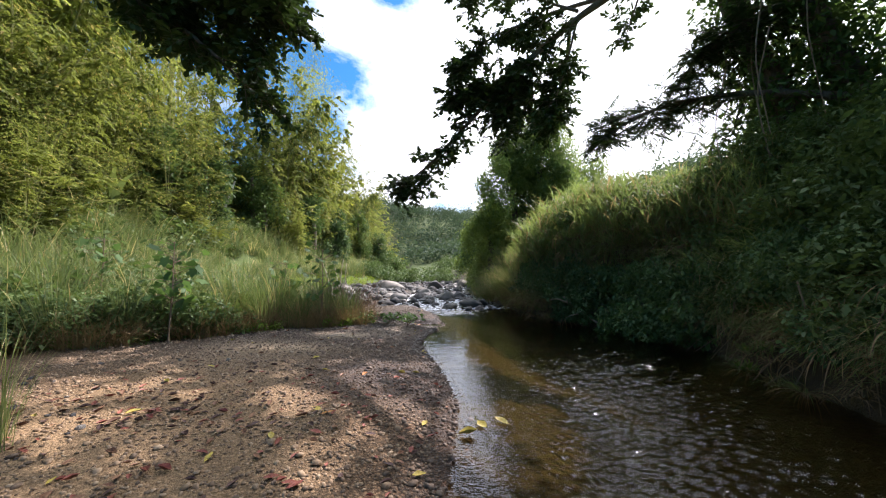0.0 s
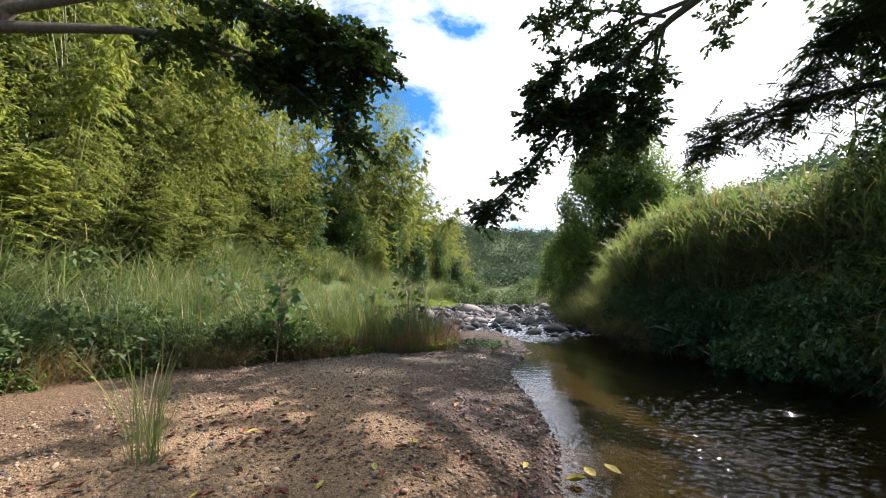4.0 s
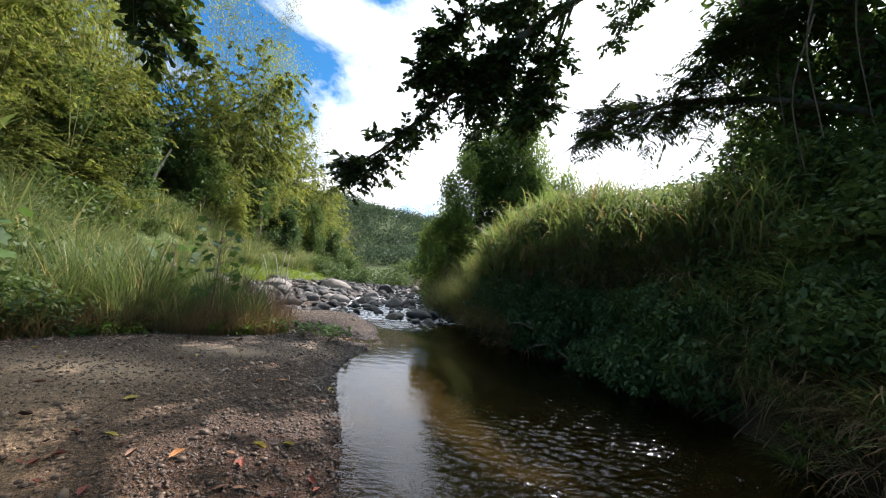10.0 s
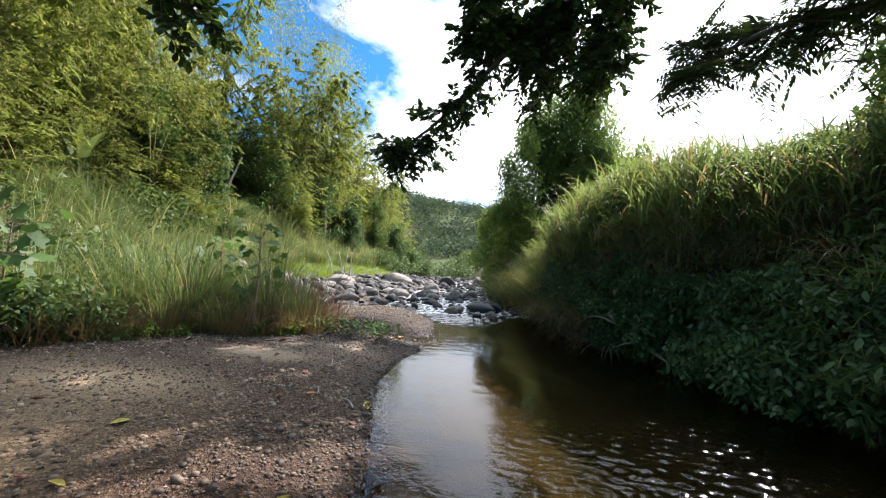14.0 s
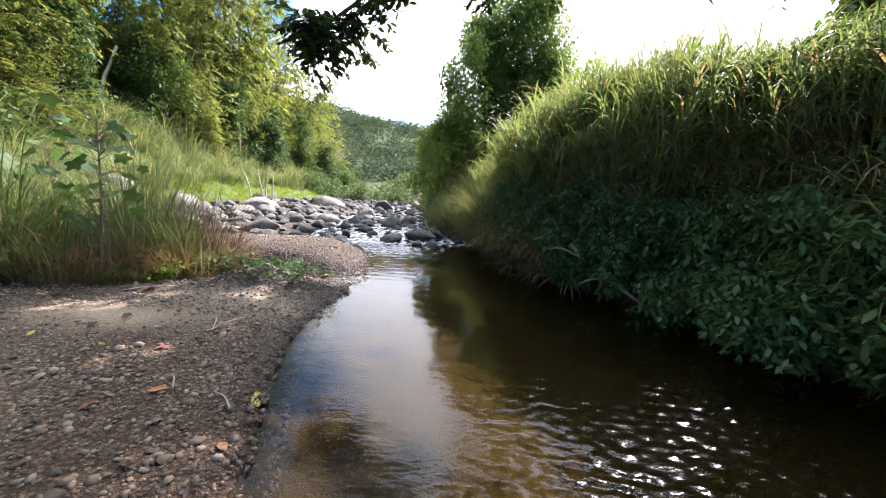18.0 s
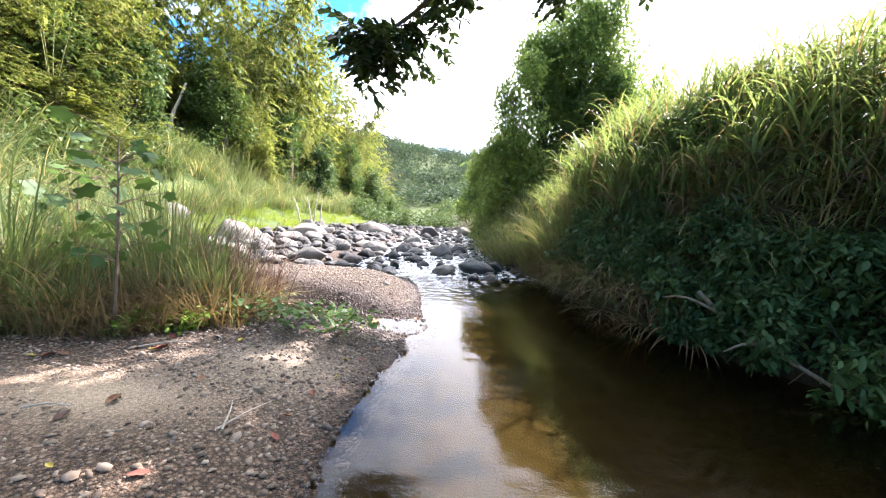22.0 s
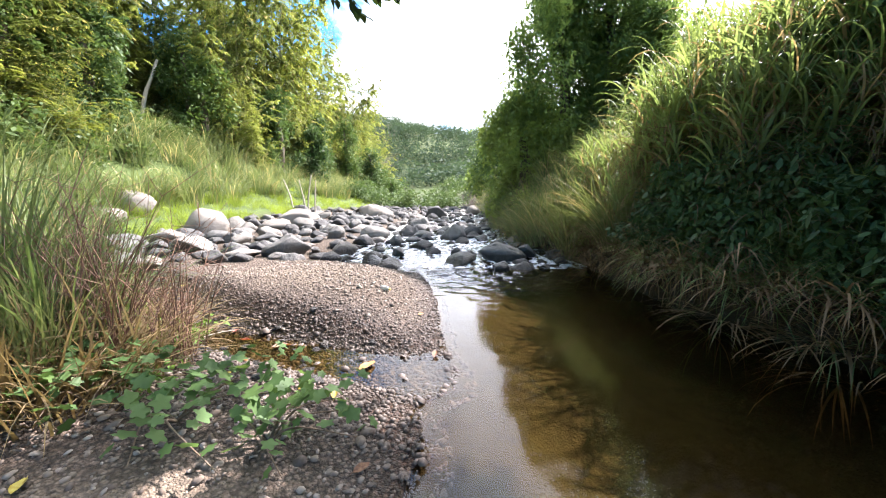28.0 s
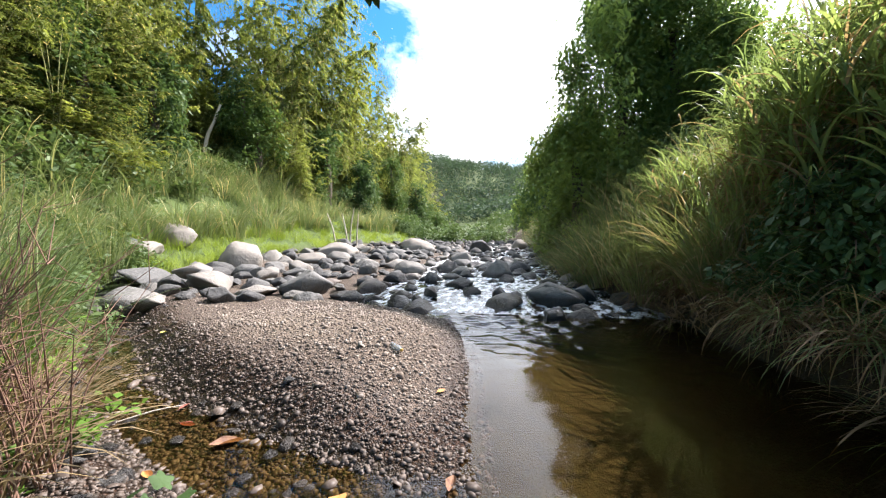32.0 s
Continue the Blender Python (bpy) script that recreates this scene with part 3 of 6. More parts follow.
def sheet(name, x0, x1, y0, y1, n, zf, m):
    xs, ys = np.linspace(x0, x1, n), np.linspace(y0, y1, n)
    a, b = np.meshgrid(xs, ys)
    i = np.arange(n * n).reshape(n, n)
    q = np.stack([i[:-1, :-1], i[:-1, 1:], i[1:, 1:], i[1:, :-1]], 2).reshape(-1, 4)
    return mesh_of(name, np.stack([a, b, zf(a, b)], 2), q, m)


def ripples(a, b):
    """Small waves of the current, strong over the shallows at the start and dying out in the pool above."""
    r = np.random.default_rng(3)
    z, slow = 0 * a, 0 * a
    for i in range(16):
        way, ln = r.normal(1.5, 0.36), r.uniform(0.075, 0.19)
        z += 0.0175 * ln * np.sin(2 * np.pi / ln * (a * np.cos(way) + b * np.sin(way)) + r.uniform(0, 6.28) + 2.6 * wave(a, b, 1.5, 1.7 * i))
    for i in range(9):
        way, ln = r.normal(1.3, 0.7), r.uniform(0.15, 0.42)
        slow += 0.0145 * ln * np.sin(2 * np.pi / ln * (a * np.cos(way) + b * np.sin(way)) + r.uniform(0, 6.28) + wave(a, b, 0.9, i))
    middle = smooth(0.9, 1.9, a) * (1 - 0.75 * smooth(3.6, 4.6, a))
    strong = middle * (1 - smooth(5.5, 9.5, b + 0.35 * wave(a, b, 0.9))) + 0.28 * np.exp(-((a - 2.9 - 0.25 * (9 - b)) / 0.7) ** 2 - ((b - 8.2) / 1.3) ** 2)
    lively = 0.05 + 1.0 * smooth(14.2, 16.6, b)
    return z * np.clip(strong, 0, 1.1) + slow * lively


def fine_sheet(name, xs, ys, zf, m):
    a, b = np.meshgrid(xs, ys)
    i = np.arange(a.size).reshape(a.shape)
    q = np.stack([i[:-1, :-1], i[:-1, 1:], i[1:, 1:], i[1:, :-1]], 2).reshape(-1, 4)
    return mesh_of(name, np.stack([a, b, zf(a, b)], 2), q, m)


water_xs = np.concatenate([np.linspace(-7.5, -1.3, 26), np.arange(-1.25, 0.4, 0.05), np.arange(0.4, 5.2, 0.022), [5.8, 6.2]])
water_ys = np.concatenate([np.linspace(-30, 1.5, 22), np.arange(1.55, 9.5, 0.021), np.arange(9.5, 13.5, 0.05), np.arange(13.5, 17.2, 0.034), [17.2]])
thing("water", "clear tea-brown stream reflecting the sky, rippled over shallows", "water", kind="structure",
      me=fine_sheet("water", water_xs, water_ys, ripples, M_WATER))
thing("water", "white broken water of a shallow riffle between rocks", "water", kind="structure",
      me=sheet("water", -13, 4.0, 17.2, 62, 60, lambda a, b: water_level(a, b) + 0.012 * wave(a, b, 4.0), M_RIFFLE))


# ---- rocks ----
def rock_material(name="river_stone", gain=1.0):
    """Worn stone; gain lightens it for the pale tan boulders."""
    k = Mat(name, 0.75, 0.3)
    obj = k.node("ShaderNodeObjectInfo")
    co = k.local()
    base = k.ramp(obj.outputs["Random"], (0.0, (0.06, 0.059, 0.057)), (0.4, (0.108, 0.106, 0.1)), (0.68, (0.16, 0.152, 0.136)), (0.88, (0.235, 0.215, 0.185)), (1.0, (0.13, 0.1, 0.085)))
    if gain > 1:
        base = k.mix(0.8, base, (0.17 * gain, 0.15 * gain, 0.125 * gain))
    n1, n2 = k.noise(2.5, co, 6.0, 0.6), k.noise(22.0, co, 4.0, 0.6)
    # splashed and wet near the waterline, which climbs up the riffle
    where = k.node("ShaderNodeSeparateXYZ")
    k.link(k.coords(), where.inputs[0])
    level = k.node("ShaderNodeMath")
    level.operation = "MULTIPLY_ADD"
    level.inputs[1].default_value, level.inputs[2].default_value = -0.016, 0.17
    k.link(where.outputs[1], level.inputs[0])
    over = k.node("ShaderNodeMath")
    k.link(where.outputs[2], over.inputs[0])
    k.link(level.outputs[0], over.inputs[1])
    splash = k.node("ShaderNodeMath")
    splash.operation = "MULTIPLY_ADD"
    splash.inputs[1].default_value = 0.16
    k.link(n1, splash.inputs[0])
    k.link(over.outputs[0], splash.inputs[2])
    soaked = k.ramp(splash.outputs[0], (0.14, (1.0,) * 3), (0.25, (0.0,) * 3))
    col = k.mix(k.ramp(n1, (0.35, (0.0,) * 3), (0.7, (0.6,) * 3)), base, k.mix(0.6, base, (0.1, 0.095, 0.09)))
    col = k.mix(k.ramp(n2, (0.55, (0.0,) * 3), (0.75, (0.3,) * 3)), col, (0.3, 0.27, 0.23))
    col = k.mix(soaked, col, k.mix(1.0, col, (0.4, 0.37, 0.35), "MULTIPLY"))
    return k.done(col, k.bump(n2, 0.7, 0.03, k.bump(n1, 0.8, 0.12)), k.ramp(soaked, (0.0, (0.8,) * 3), (1.0, (0.3,) * 3)))


M_ROCK = rock_material()


def rock_mesh(seed, sub=3, flat=0.5):
    bm = bmesh.new()
    bmesh.ops.create_icosphere(bm, subdivisions=sub, radius=0.5)
    r = random.Random(seed)
    off = Vector((r.uniform(0, 50), r.uniform(0, 50), r.uniform(0, 50)))
    cuts = [(Vector((r.uniform(-1, 1), r.uniform(-1, 1), r.uniform(-0.4, 1))).normalized(), r.uniform(0.19, 0.31)) for _ in range(17)]
    for v in bm.verts:
        c = v.co * 2
        c = Vector([math.copysign(abs(q) ** 0.8, q) for q in c]) * 0.42
        for nrm, d in cuts:
            over = c.dot(nrm) - d
            if over > 0:
                c -= nrm * over * 0.97
        c *= 1 + 0.15 * noise.noise(c * 1.7 + off) + 0.07 * noise.noise(c * 5 + off) + 0.03 * noise.noise(c * 11 + off)
        v.co = (c.x * 1.1, c.y * 0.85, c.z * flat)
    # to a known size: 0.92 wide, 0.8 deep
    lo = [min(v.co[q] for v in bm.verts) for q in range(3)]
    hi = [max(v.co[q] for v in bm.verts) for q in range(3)]
    for v in bm.verts:
        for q, size in enumerate((0.92, 0.8, 0.8 * flat)):
            v.co[q] = ((v.co[q] - lo[q]) / (hi[q] - lo[q]) - 0.5) * size
    bm.normal_update()
    me = bpy.data.meshes.new("boulder")
    bm.to_mesh(me)
    bm.free()
    for p in me.polygons:
        p.use_smooth = True
    me.materials.append(M_ROCK)
    return me


ROCKS = [rock_mesh(i, 3, 0.58 + 0.06 * (i % 5)) for i in range(10)]
r_rock = random.Random(5)


def boulder(x, y, w, i=None, sink=0.45, turn=None, z=None, label="grey rounded river boulder among the riffle stones"):
    ob = thing("boulder", label, "rock", group="river boulders", me=ROCKS[r_rock.randrange(10) if i is None else i])
    k = w / 0.85
    base = (max(ground_at(x, y), float(water_level(x, y)) - 0.06) if z is None else z)
    ob.location = (x, y, base + w * 0.27 * (1 - sink * 1.5))
    ob.rotation_euler = (r_rock.uniform(-0.25, 0.25), r_rock.uniform(-0.25, 0.25), r_rock.uniform(0, 6.28) if turn is None else turn)
    ob.scale = (k, k * r_rock.uniform(0.75, 1.05), k * r_rock.uniform(0.65, 1.0))
    return ob


def set_boulder(x, y, w, h, pale=False):
    """A boulder of a given width and a given height above the water or ground."""
    me = PALE_ROCKS[r_rock.randrange(3)] if pale else ROCKS[r_rock.randrange(10)]
    ob = thing("boulder", "large pale tan sunlit boulder at the back of the riffle" if pale else "dark grey-brown worn boulder in the riffle", "rock", group="river boulders", me=me)
    low, top = min(v.co.z for v in me.vertices), max(v.co.z for v in me.vertices)
    kz = h * 1.35 / (top - low)
    ob.location = (x, y, max(ground_at(x, y), float(water_level(x, y))) + h - top * kz)
    ob.rotation_euler = (r_rock.uniform(-0.1, 0.1), r_rock.uniform(-0.1, 0.1), r_rock.uniform(-0.5, 0.5))
    ob.scale = (w / 0.92, w / 0.92 * r_rock.uniform(0.8, 1.1), kz)
    placed.append((x, y, w))


M_PALEROCK = rock_material("pale_stone", 1.6)
PALE_ROCKS = []
for i in range(3):
    me = ROCKS[i * 3].copy()
    me.materials[0] = M_PALEROCK
    PALE_ROCKS.append(me)
placed, far_rocks = [], []
for x, y, w, h in ((-4.6, 17.9, 1.16, 0.58), (-3.4, 17.5, 0.6, 0.31), (-6.6, 17.4, 1.13, 0.42), (-9.0, 19.4, 1.26, 0.43), (-7.3, 16.3, 1.11, 0.4), (-8.8, 17.8, 1.2, 0.42), (-7.0, 16.9, 0.64, 0.36),
                   (-7.4, 24.7, 0.97, 0.48), (-3.5, 21.9, 1.24, 0.46), (-0.8, 21.8, 0.95, 0.5), (0.6, 18.3, 1.1, 0.4), (1.15, 18.5, 0.5, 0.31), (-1.9, 22.0, 0.69, 0.28), (-2.4, 20.2, 0.45, 0.3),
                   (-2.0, 18.5, 0.39, 0.24), (-0.5, 18.5, 0.38, 0.24), (-2.6, 18.3, 0.55, 0.18), (-2.1, 17.8, 0.28, 0.19), (-2.7, 33.9, 1.5, 0.78), (-12.2, 20.3, 1.2, 0.48), (-7.0, 19.7, 0.73, 0.35),
                   (-4.6, 21.1, 0.62, 0.38), (-5.2, 24.7, 0.7, 0.41), (-5.4, 17.3, 0.77, 0.21), (-6.6, 20.6, 0.88, 0.28), (-8.2, 20.5, 1.1, 0.34), (-6.3, 15.85, 0.6, 0.25)):
    set_boulder(x, y, w, h)
for x, y, w, h in ((-9.6, 22.0, 1.75, 1.0), (-9.2, 28.0, 2.1, 0.77), (-8.4, 24.2, 1.43, 0.48), (-6.6, 33.4, 2.1, 0.83), (-5.2, 30.6, 1.1, 0.5), (-12.8, 22.4, 1.6, 0.75), (-11.6, 19.9, 1.5, 0.6), (-0.4, 37.0, 1.3, 0.7)):
    set_boulder(x, y, w, h, True)
tries = 0
while len(placed) < 700 and tries < 26000:
    tries += 1
    y = 16.2 + 35 * r_rock.random() ** 1.6
    xa, xb = float(np.interp(y, LEFT_Y, LEFT_X)) - (1.5 if y > 19 else 0.2), float(np.interp(y, RIGHT_Y, RIGHT_X))
    xa = min(xa, -9.6) if y < 19.5 else xa
    x = r_rock.uniform(xa, xb)
    if ((x + 2.1) / 3.0) ** 2 + ((y - 14.7) / 2.3) ** 2 < 1 or (y < 17.2 and x > -3.6):
        continue
    w = min(1.1, 0.2 + 0.36 * r_rock.random() + 0.6 * r_rock.random() ** 3.5) * (1 + 0.012 * (y - 17))
    if any((x - a) ** 2 + (y - b) ** 2 < (0.40 * (w + c)) ** 2 for a, b, c in placed):
        continue
    # a tongue of open water runs down the far side
    if y < 21 and -1.6 < x < 0.2 and r_rock.random() < 0.75:
        continue
    if len(placed) < 330:
        boulder(x, y, w, label="worn grey-brown stone lying in the riffle")
    else:
        far_rocks.append((x, y, w))
    placed.append((x, y, w))


bits = []
for x, y, w in far_rocks:
    me = ROCKS[r_rock.randrange(10)]
    v = np.empty(len(me.vertices) * 3, np.float32)
    me.vertices.foreach_get("co", v)
    q = np.empty(len(me.loops), np.int32)
    me.loops.foreach_get("vertex_index", q)
    m = np.array(pose(x, y, max(ground_at(x, y), float(water_level(x, y)) - 0.06) + w * 0.12, 0, 0, r_rock.uniform(0, 360)))
    bits.append(((v.reshape(-1, 3) * (w / 0.85)) @ m[:3, :3].T + m[:3, 3], q.reshape(-1, 3)))
v, q = join(*bits)
thing("rubble", "smaller grey stones filling the riffle", "stones", kind="stuff", me=mesh_of("rubble", v, None, M_ROCK, q))


# ---- gravel ----
def pebble_material():
    k = Mat("pebbles", 0.8, 0.3)
    geo = k.node("ShaderNodeNewGeometry")
    rnd = geo.outputs["Random Per Island"]
    col = k.ramp(rnd, (0.0, (0.075, 0.056, 0.044)), (0.35, (0.145, 0.106, 0.08)), (0.65, (0.225, 0.172, 0.133)), (0.88, (0.32, 0.26, 0.21)), (1.0, (0.37, 0.32, 0.27)))
    n = k.noise(45.0, geo.outputs["Position"], 4.0)
    col = k.along_shore(col, geo.outputs["Position"])
    # wet stones, darkened further for the shade painted on shore and channel
    wet_shade = k.node("ShaderNodeAttribute")
    wet_shade.attribute_name = "damp_shade"
    col = k.mix(wet_shade.outputs["Fac"], col, k.mix(1.0, col, (0.3, 0.26, 0.25), "MULTIPLY"))
    return k.done(k.mix(0.2, col, k.ramp(n, (0.3, (0.06, 0.05, 0.04)), (0.7, (0.32, 0.28, 0.23)))), k.bump(n, 0.3, 0.004), k.ramp(wet_shade.outputs["Fac"], (0.0, (0.85,) * 3), (1.0, (0.5,) * 3)))


M_PEBBLE = pebble_material()
bm_ico = bmesh.new()
bmesh.ops.create_icosphere(bm_ico, subdivisions=1, radius=0.5)
ICO_V = np.array([v.co for v in bm_ico.verts])
ICO_F = np.array([[v.index for v in f.verts] for f in bm_ico.faces])
bm_ico.free()
ICO_F = ICO_F[ICO_V[ICO_F].mean(1)[:, 2] > -0.25]


def pebbles(x, y, size, lift=0.15):
    n = len(x)
    r = turns(n, 0.35)
    s = size[:, None] * np.stack([rng.uniform(0.8, 1.3, n), rng.uniform(0.6, 1.0, n), rng.uniform(0.35, 0.65, n)], 1)
    lumps = 1 + rng.normal(0, 0.13, (n, len(ICO_V)))
    v = ICO_V[None] * lumps[:, :, None] * s[:, None, :]
    v = np.einsum("nij,nkj->nki", r, v)
    v += np.stack([x, y, height(x, y) + size * lift], 1)[:, None]
    f = ICO_F[None] + (np.arange(n) * len(ICO_V))[:, None, None]
    return v.reshape(-1, 3), f.reshape(-1, 3)


def shore_points(n, y0, y1, dmax, power=1.0, dmin=-0.15):
    y = rng.uniform(y0, y1, n)
    d = dmin + (dmax - dmin) * rng.random(n) ** power
    return np.interp(y, LEFT_Y, LEFT_X) - d, y


px, py = shore_points(36000, 2.0, 16.9, 6.4, 1.5)
bx, by = rng.uniform(-4.2, -0.2, 20000), rng.uniform(11.2, 16.9, 20000)
on_bar = bx < np.interp(by, LEFT_Y, LEFT_X) + 0.1
px, py = np.concatenate([px, bx[on_bar]]), np.concatenate([py, by[on_bar]])
sand_here = np.exp(-(((px + 2.3) / 0.9) ** 2 + ((py - 9.3) / 0.4) ** 2))
keep = (rng.random(len(px)) > sand_here * 1.2) & (px > -7.4)
px, py = px[keep], py[keep]
ps = rng.gamma(1.8, 0.009, len(px)) + 0.012
ps = np.where(py > 12.4, ps * 0.78, ps)
# wet cobbles that crowd the side channel
seg = rng.integers(1, len(CHANNEL) - 1, 5200)
cut = rng.random(5200)[:, None]
spot = CHANNEL[seg] * (1 - cut) + CHANNEL[seg + 1] * cut + rng.normal(0, 0.3, (5200, 2))
shore = spot[:, 0] < np.interp(spot[:, 1], LEFT_Y, LEFT_X) + 0.15
px, py = np.concatenate([px, spot[shore, 0]]), np.concatenate([py, spot[shore, 1]])
ps = np.concatenate([ps, 0.014 + rng.gamma(1.6, 0.01, shore.sum())])
pv, pf = pebbles(px, py, ps)
gravel_me = mesh_of("gravel", pv, None, M_PEBBLE, pf)
gravel_me.attributes.new("damp_shade", "FLOAT", "POINT").data.foreach_set("value", damp_and_shade(pv[:, 0], pv[:, 1]).astype(np.float32))
thing("gravel", "loose brown-grey river gravel of mixed sizes", "gravel", kind="stuff", me=gravel_me)


# ---- plants ----
def tussock_mesh(n, length, width, spread, m, lean=(0.05, 0.45), bend=(0.3, 1.2), seg=5, radius=0.2, seed_heads=0):
    a = rng.uniform(0, 2 * np.pi, n)
    rad = radius * np.sqrt(rng.random(n))
    base = np.stack([np.cos(a) * rad, np.sin(a) * rad, np.full(n, -0.05)], 1)
    az = a + rng.normal(0, 0.6, n)
    v, f = blades(base, az, length * rng.uniform(0.55, 1.1, n), rng.uniform(*lean, n) * spread, rng.uniform(*bend, n), width * rng.uniform(0.6, 1.2, n), seg)
    return mesh_of("grass_tussock", v, f, m)


def leafy_mesh(n, size, shape, m, template="oval", spread=0.9, hollow=0.55, blobs=9, seed=0, droop=0.3, name="foliage"):
    """A bush crown: leaves gathered on the outsides of several overlapping lobes."""
    r = np.random.default_rng(seed + 100)
    c = r.normal(0, 1, (blobs, 3))
    c /= np.linalg.norm(c, axis=1)[:, None]
    c *= r.uniform(0.25, 0.75, blobs)[:, None]
    k = r.integers(0, blobs, n)
    d = r.normal(0, 1, (n, 3))
    d /= np.linalg.norm(d, axis=1)[:, None]
    rad = r.uniform(0.28, 0.5, blobs)[k] * (hollow + (1 - hollow) * r.random(n) ** 0.5)
    p = (c[k] + d * rad[:, None]) * np.array(shape)
    v, f = leaves(p, size, template, spread, droop=droop)
    return mesh_of(name, v, f, m)


TALL = [tussock_mesh(84, 1.4 + 0.12 * i, 0.022, 1.0, M_GRASS, (0.02, 0.5), (0.2, 2.0), 5, 0.35) for i in range(4)]
PALE = [tussock_mesh(64, 1.8, 0.019, 1.0, M_PALEGRASS, (0.02, 0.35), (0.1, 1.2), 5, 0.3) for i in range(2)]
SLOPECANE = [tussock_mesh(70, 1.7 + 0.2 * i, 0.032, 1.0, M_PALEGRASS, (0.02, 0.5), (0.8, 2.6), 6, 0.45) for i in range(3)]
LONE = [tussock_mesh(44, 1.7, 0.011, 0.8, M_PALEGRASS, (0.02, 0.3), (0.1, 0.9), 7, 0.16) for i in range(2)]
DRY = [tussock_mesh(80, 0.8, 0.013, 1.3, M_DRYGRASS, (0.1, 0.7), (0.3, 1.8), 5, 0.3) for i in range(2)]
BASE = [tussock_mesh(26, 0.5, 0.016, 1.2, M_DRYGRASS, (0.2, 0.9), (0.4, 1.8), 4, 0.22) for i in range(2)]
HANG = [tussock_mesh(100, 1.05, 0.014, 1.3, M_CANE, (0.5, 1.2), (0.8, 1.8), 6, 0.25) for i in range(2)]
def stalk_arrays(seed, tall):
    """One cane: its stem, green blades that arch over, and dead ones that hang below."""
    r = np.random.default_rng(seed)
    a, lean, t = r.uniform(0, 6.283), tall * r.uniform(0.05, 0.3), np.linspace(0, 1, 6)
    line = np.stack([np.cos(a) * lean * t ** 1.8, np.sin(a) * lean * t ** 1.8, tall * (t - 0.08 * t ** 3) - 0.05], 1)
    stem = tube(line, 0.011 * (1.1 - 0.8 * t), 4)

    def set_blades(lo, hi, n, l0, l1, lean0, lean1, bend0, bend1, w):
        s = np.sort(r.uniform(lo, hi, n))
        base = np.stack([np.interp(s, t, line[:, q]) for q in range(3)], 1)
        az = a + np.pi * np.arange(n) + r.normal(0, 0.8, n)
        return blades(base, az, r.uniform(l0, l1, n), r.uniform(lean0, lean1, n), r.uniform(bend0, bend1, n), w * r.uniform(0.7, 1.2, n), 6)

    green = set_blades(0.3, 1.0, 9, 0.6, 1.15, 0.15, 0.7, 1.2, 2.5, 0.034)
    dead = set_blades(0.12, 0.65, 6, 0.5, 0.9, 0.9, 1.5, 1.2, 1.9, 0.026)
    return join(stem, green), dead


def cane_mesh(name, seeds, tall, radius):
    r = np.random.default_rng(seeds[0])
    live, dead = [], []
    for q in seeds:
        (v, f), (v2, f2) = stalk_arrays(q, tall * r.uniform(0.65, 1.1))
        a, d = r.uniform(0, 6.283), radius * math.sqrt(r.random())
        o = np.array([math.cos(a) * d, math.sin(a) * d, 0])
        live.append((v + o, f))
        dead.append((v2 + o, f2))
    (v, f), (v2, f2) = join(*live), join(*dead)
    me = mesh_of(name, *join((v, f), (v2, f2)), [M_CANE, M_DEADCANE])
    me.polygons.foreach_set("material_index", np.concatenate([np.zeros(len(f), np.int32), np.ones(len(f2), np.int32)]))
    return me


STALKS = []
for dx, dy in ((0.3, 0.1), (-0.2, 0.35), (0.1, -0.4), (-0.45, -0.1)):
    STALKS.append(mesh_of("stem", *tube(curve_points([(0, 0, -0.1), (dx * 0.3, dy * 0.3, 1.0), (dx, dy, 1.9)], 7), np.linspace(0.014, 0.006, 7), 5), M_CULM))
SHOOTS = [cane_mesh("foliage", list(range(300 + 20 * i, 318 + 20 * i)), 2.3, 0.6) for i in range(5)]


def cane_clump(x, y, s, tilt=0.2, lift=0.0, label="arching broad-leaved cane grass on the high bank"):
    """Cane grass: a few stalks that stand out singly and the crowd of shoots behind them."""
    ob = thing("cane_clump", label, "cane grass", (x, y, ground_at(x, y) + lift), "bank canes")
    tagged(part("foliage", SHOOTS[r_veg.randrange(5)], ob), kind="stuff")
    for i in range(3):
        st = part("stem", STALKS[r_veg.randrange(4)], ob)
        st.location = (r_veg.uniform(-0.5, 0.5), r_veg.uniform(-0.5, 0.5), 0)
        st.rotation_euler = (0, 0, r_veg.uniform(0, 6.28))
    ob.rotation_euler = (r_veg.uniform(-tilt, tilt), r_veg.uniform(-tilt, tilt), r_veg.uniform(0, 6.28))
    ob.scale = (s, s, s)
    return ob


FINE = [tussock_mesh(110, 1.9, 0.02, 1.15, M_FINE, (0.02, 0.5), (0.7, 2.4), 7, 0.4) for i in range(3)]
HANGDRY = [tussock_mesh(55, 1.0, 0.024, 1.2, M_DEADCANE, (0.8, 1.4), (1.0, 1.9), 6, 0.3) for i in range(2)]
BROADTUFT = [tussock_mesh(40, 0.5, 0.05, 1.2, M_FERN, (0.3, 1.0), (0.6, 1.6), 4, 0.25) for i in range(2)]
BRIGHT = [tussock_mesh(60, 0.6, 0.014, 1.2, M_BRIGHT, (0.1, 0.6), (0.2, 1.2), 4, 0.3) for i in range(2)]
BUSH = [leafy_mesh(1250, 0.118, (1.1, 1.1, 0.9), M_SHRUB, "kite", seed=i) for i in range(4)]
LOWBUSH = [leafy_mesh(850, 0.13, (1.1, 1.1, 0.9), M_SHRUB, "kite", seed=30 + i) for i in range(4)]
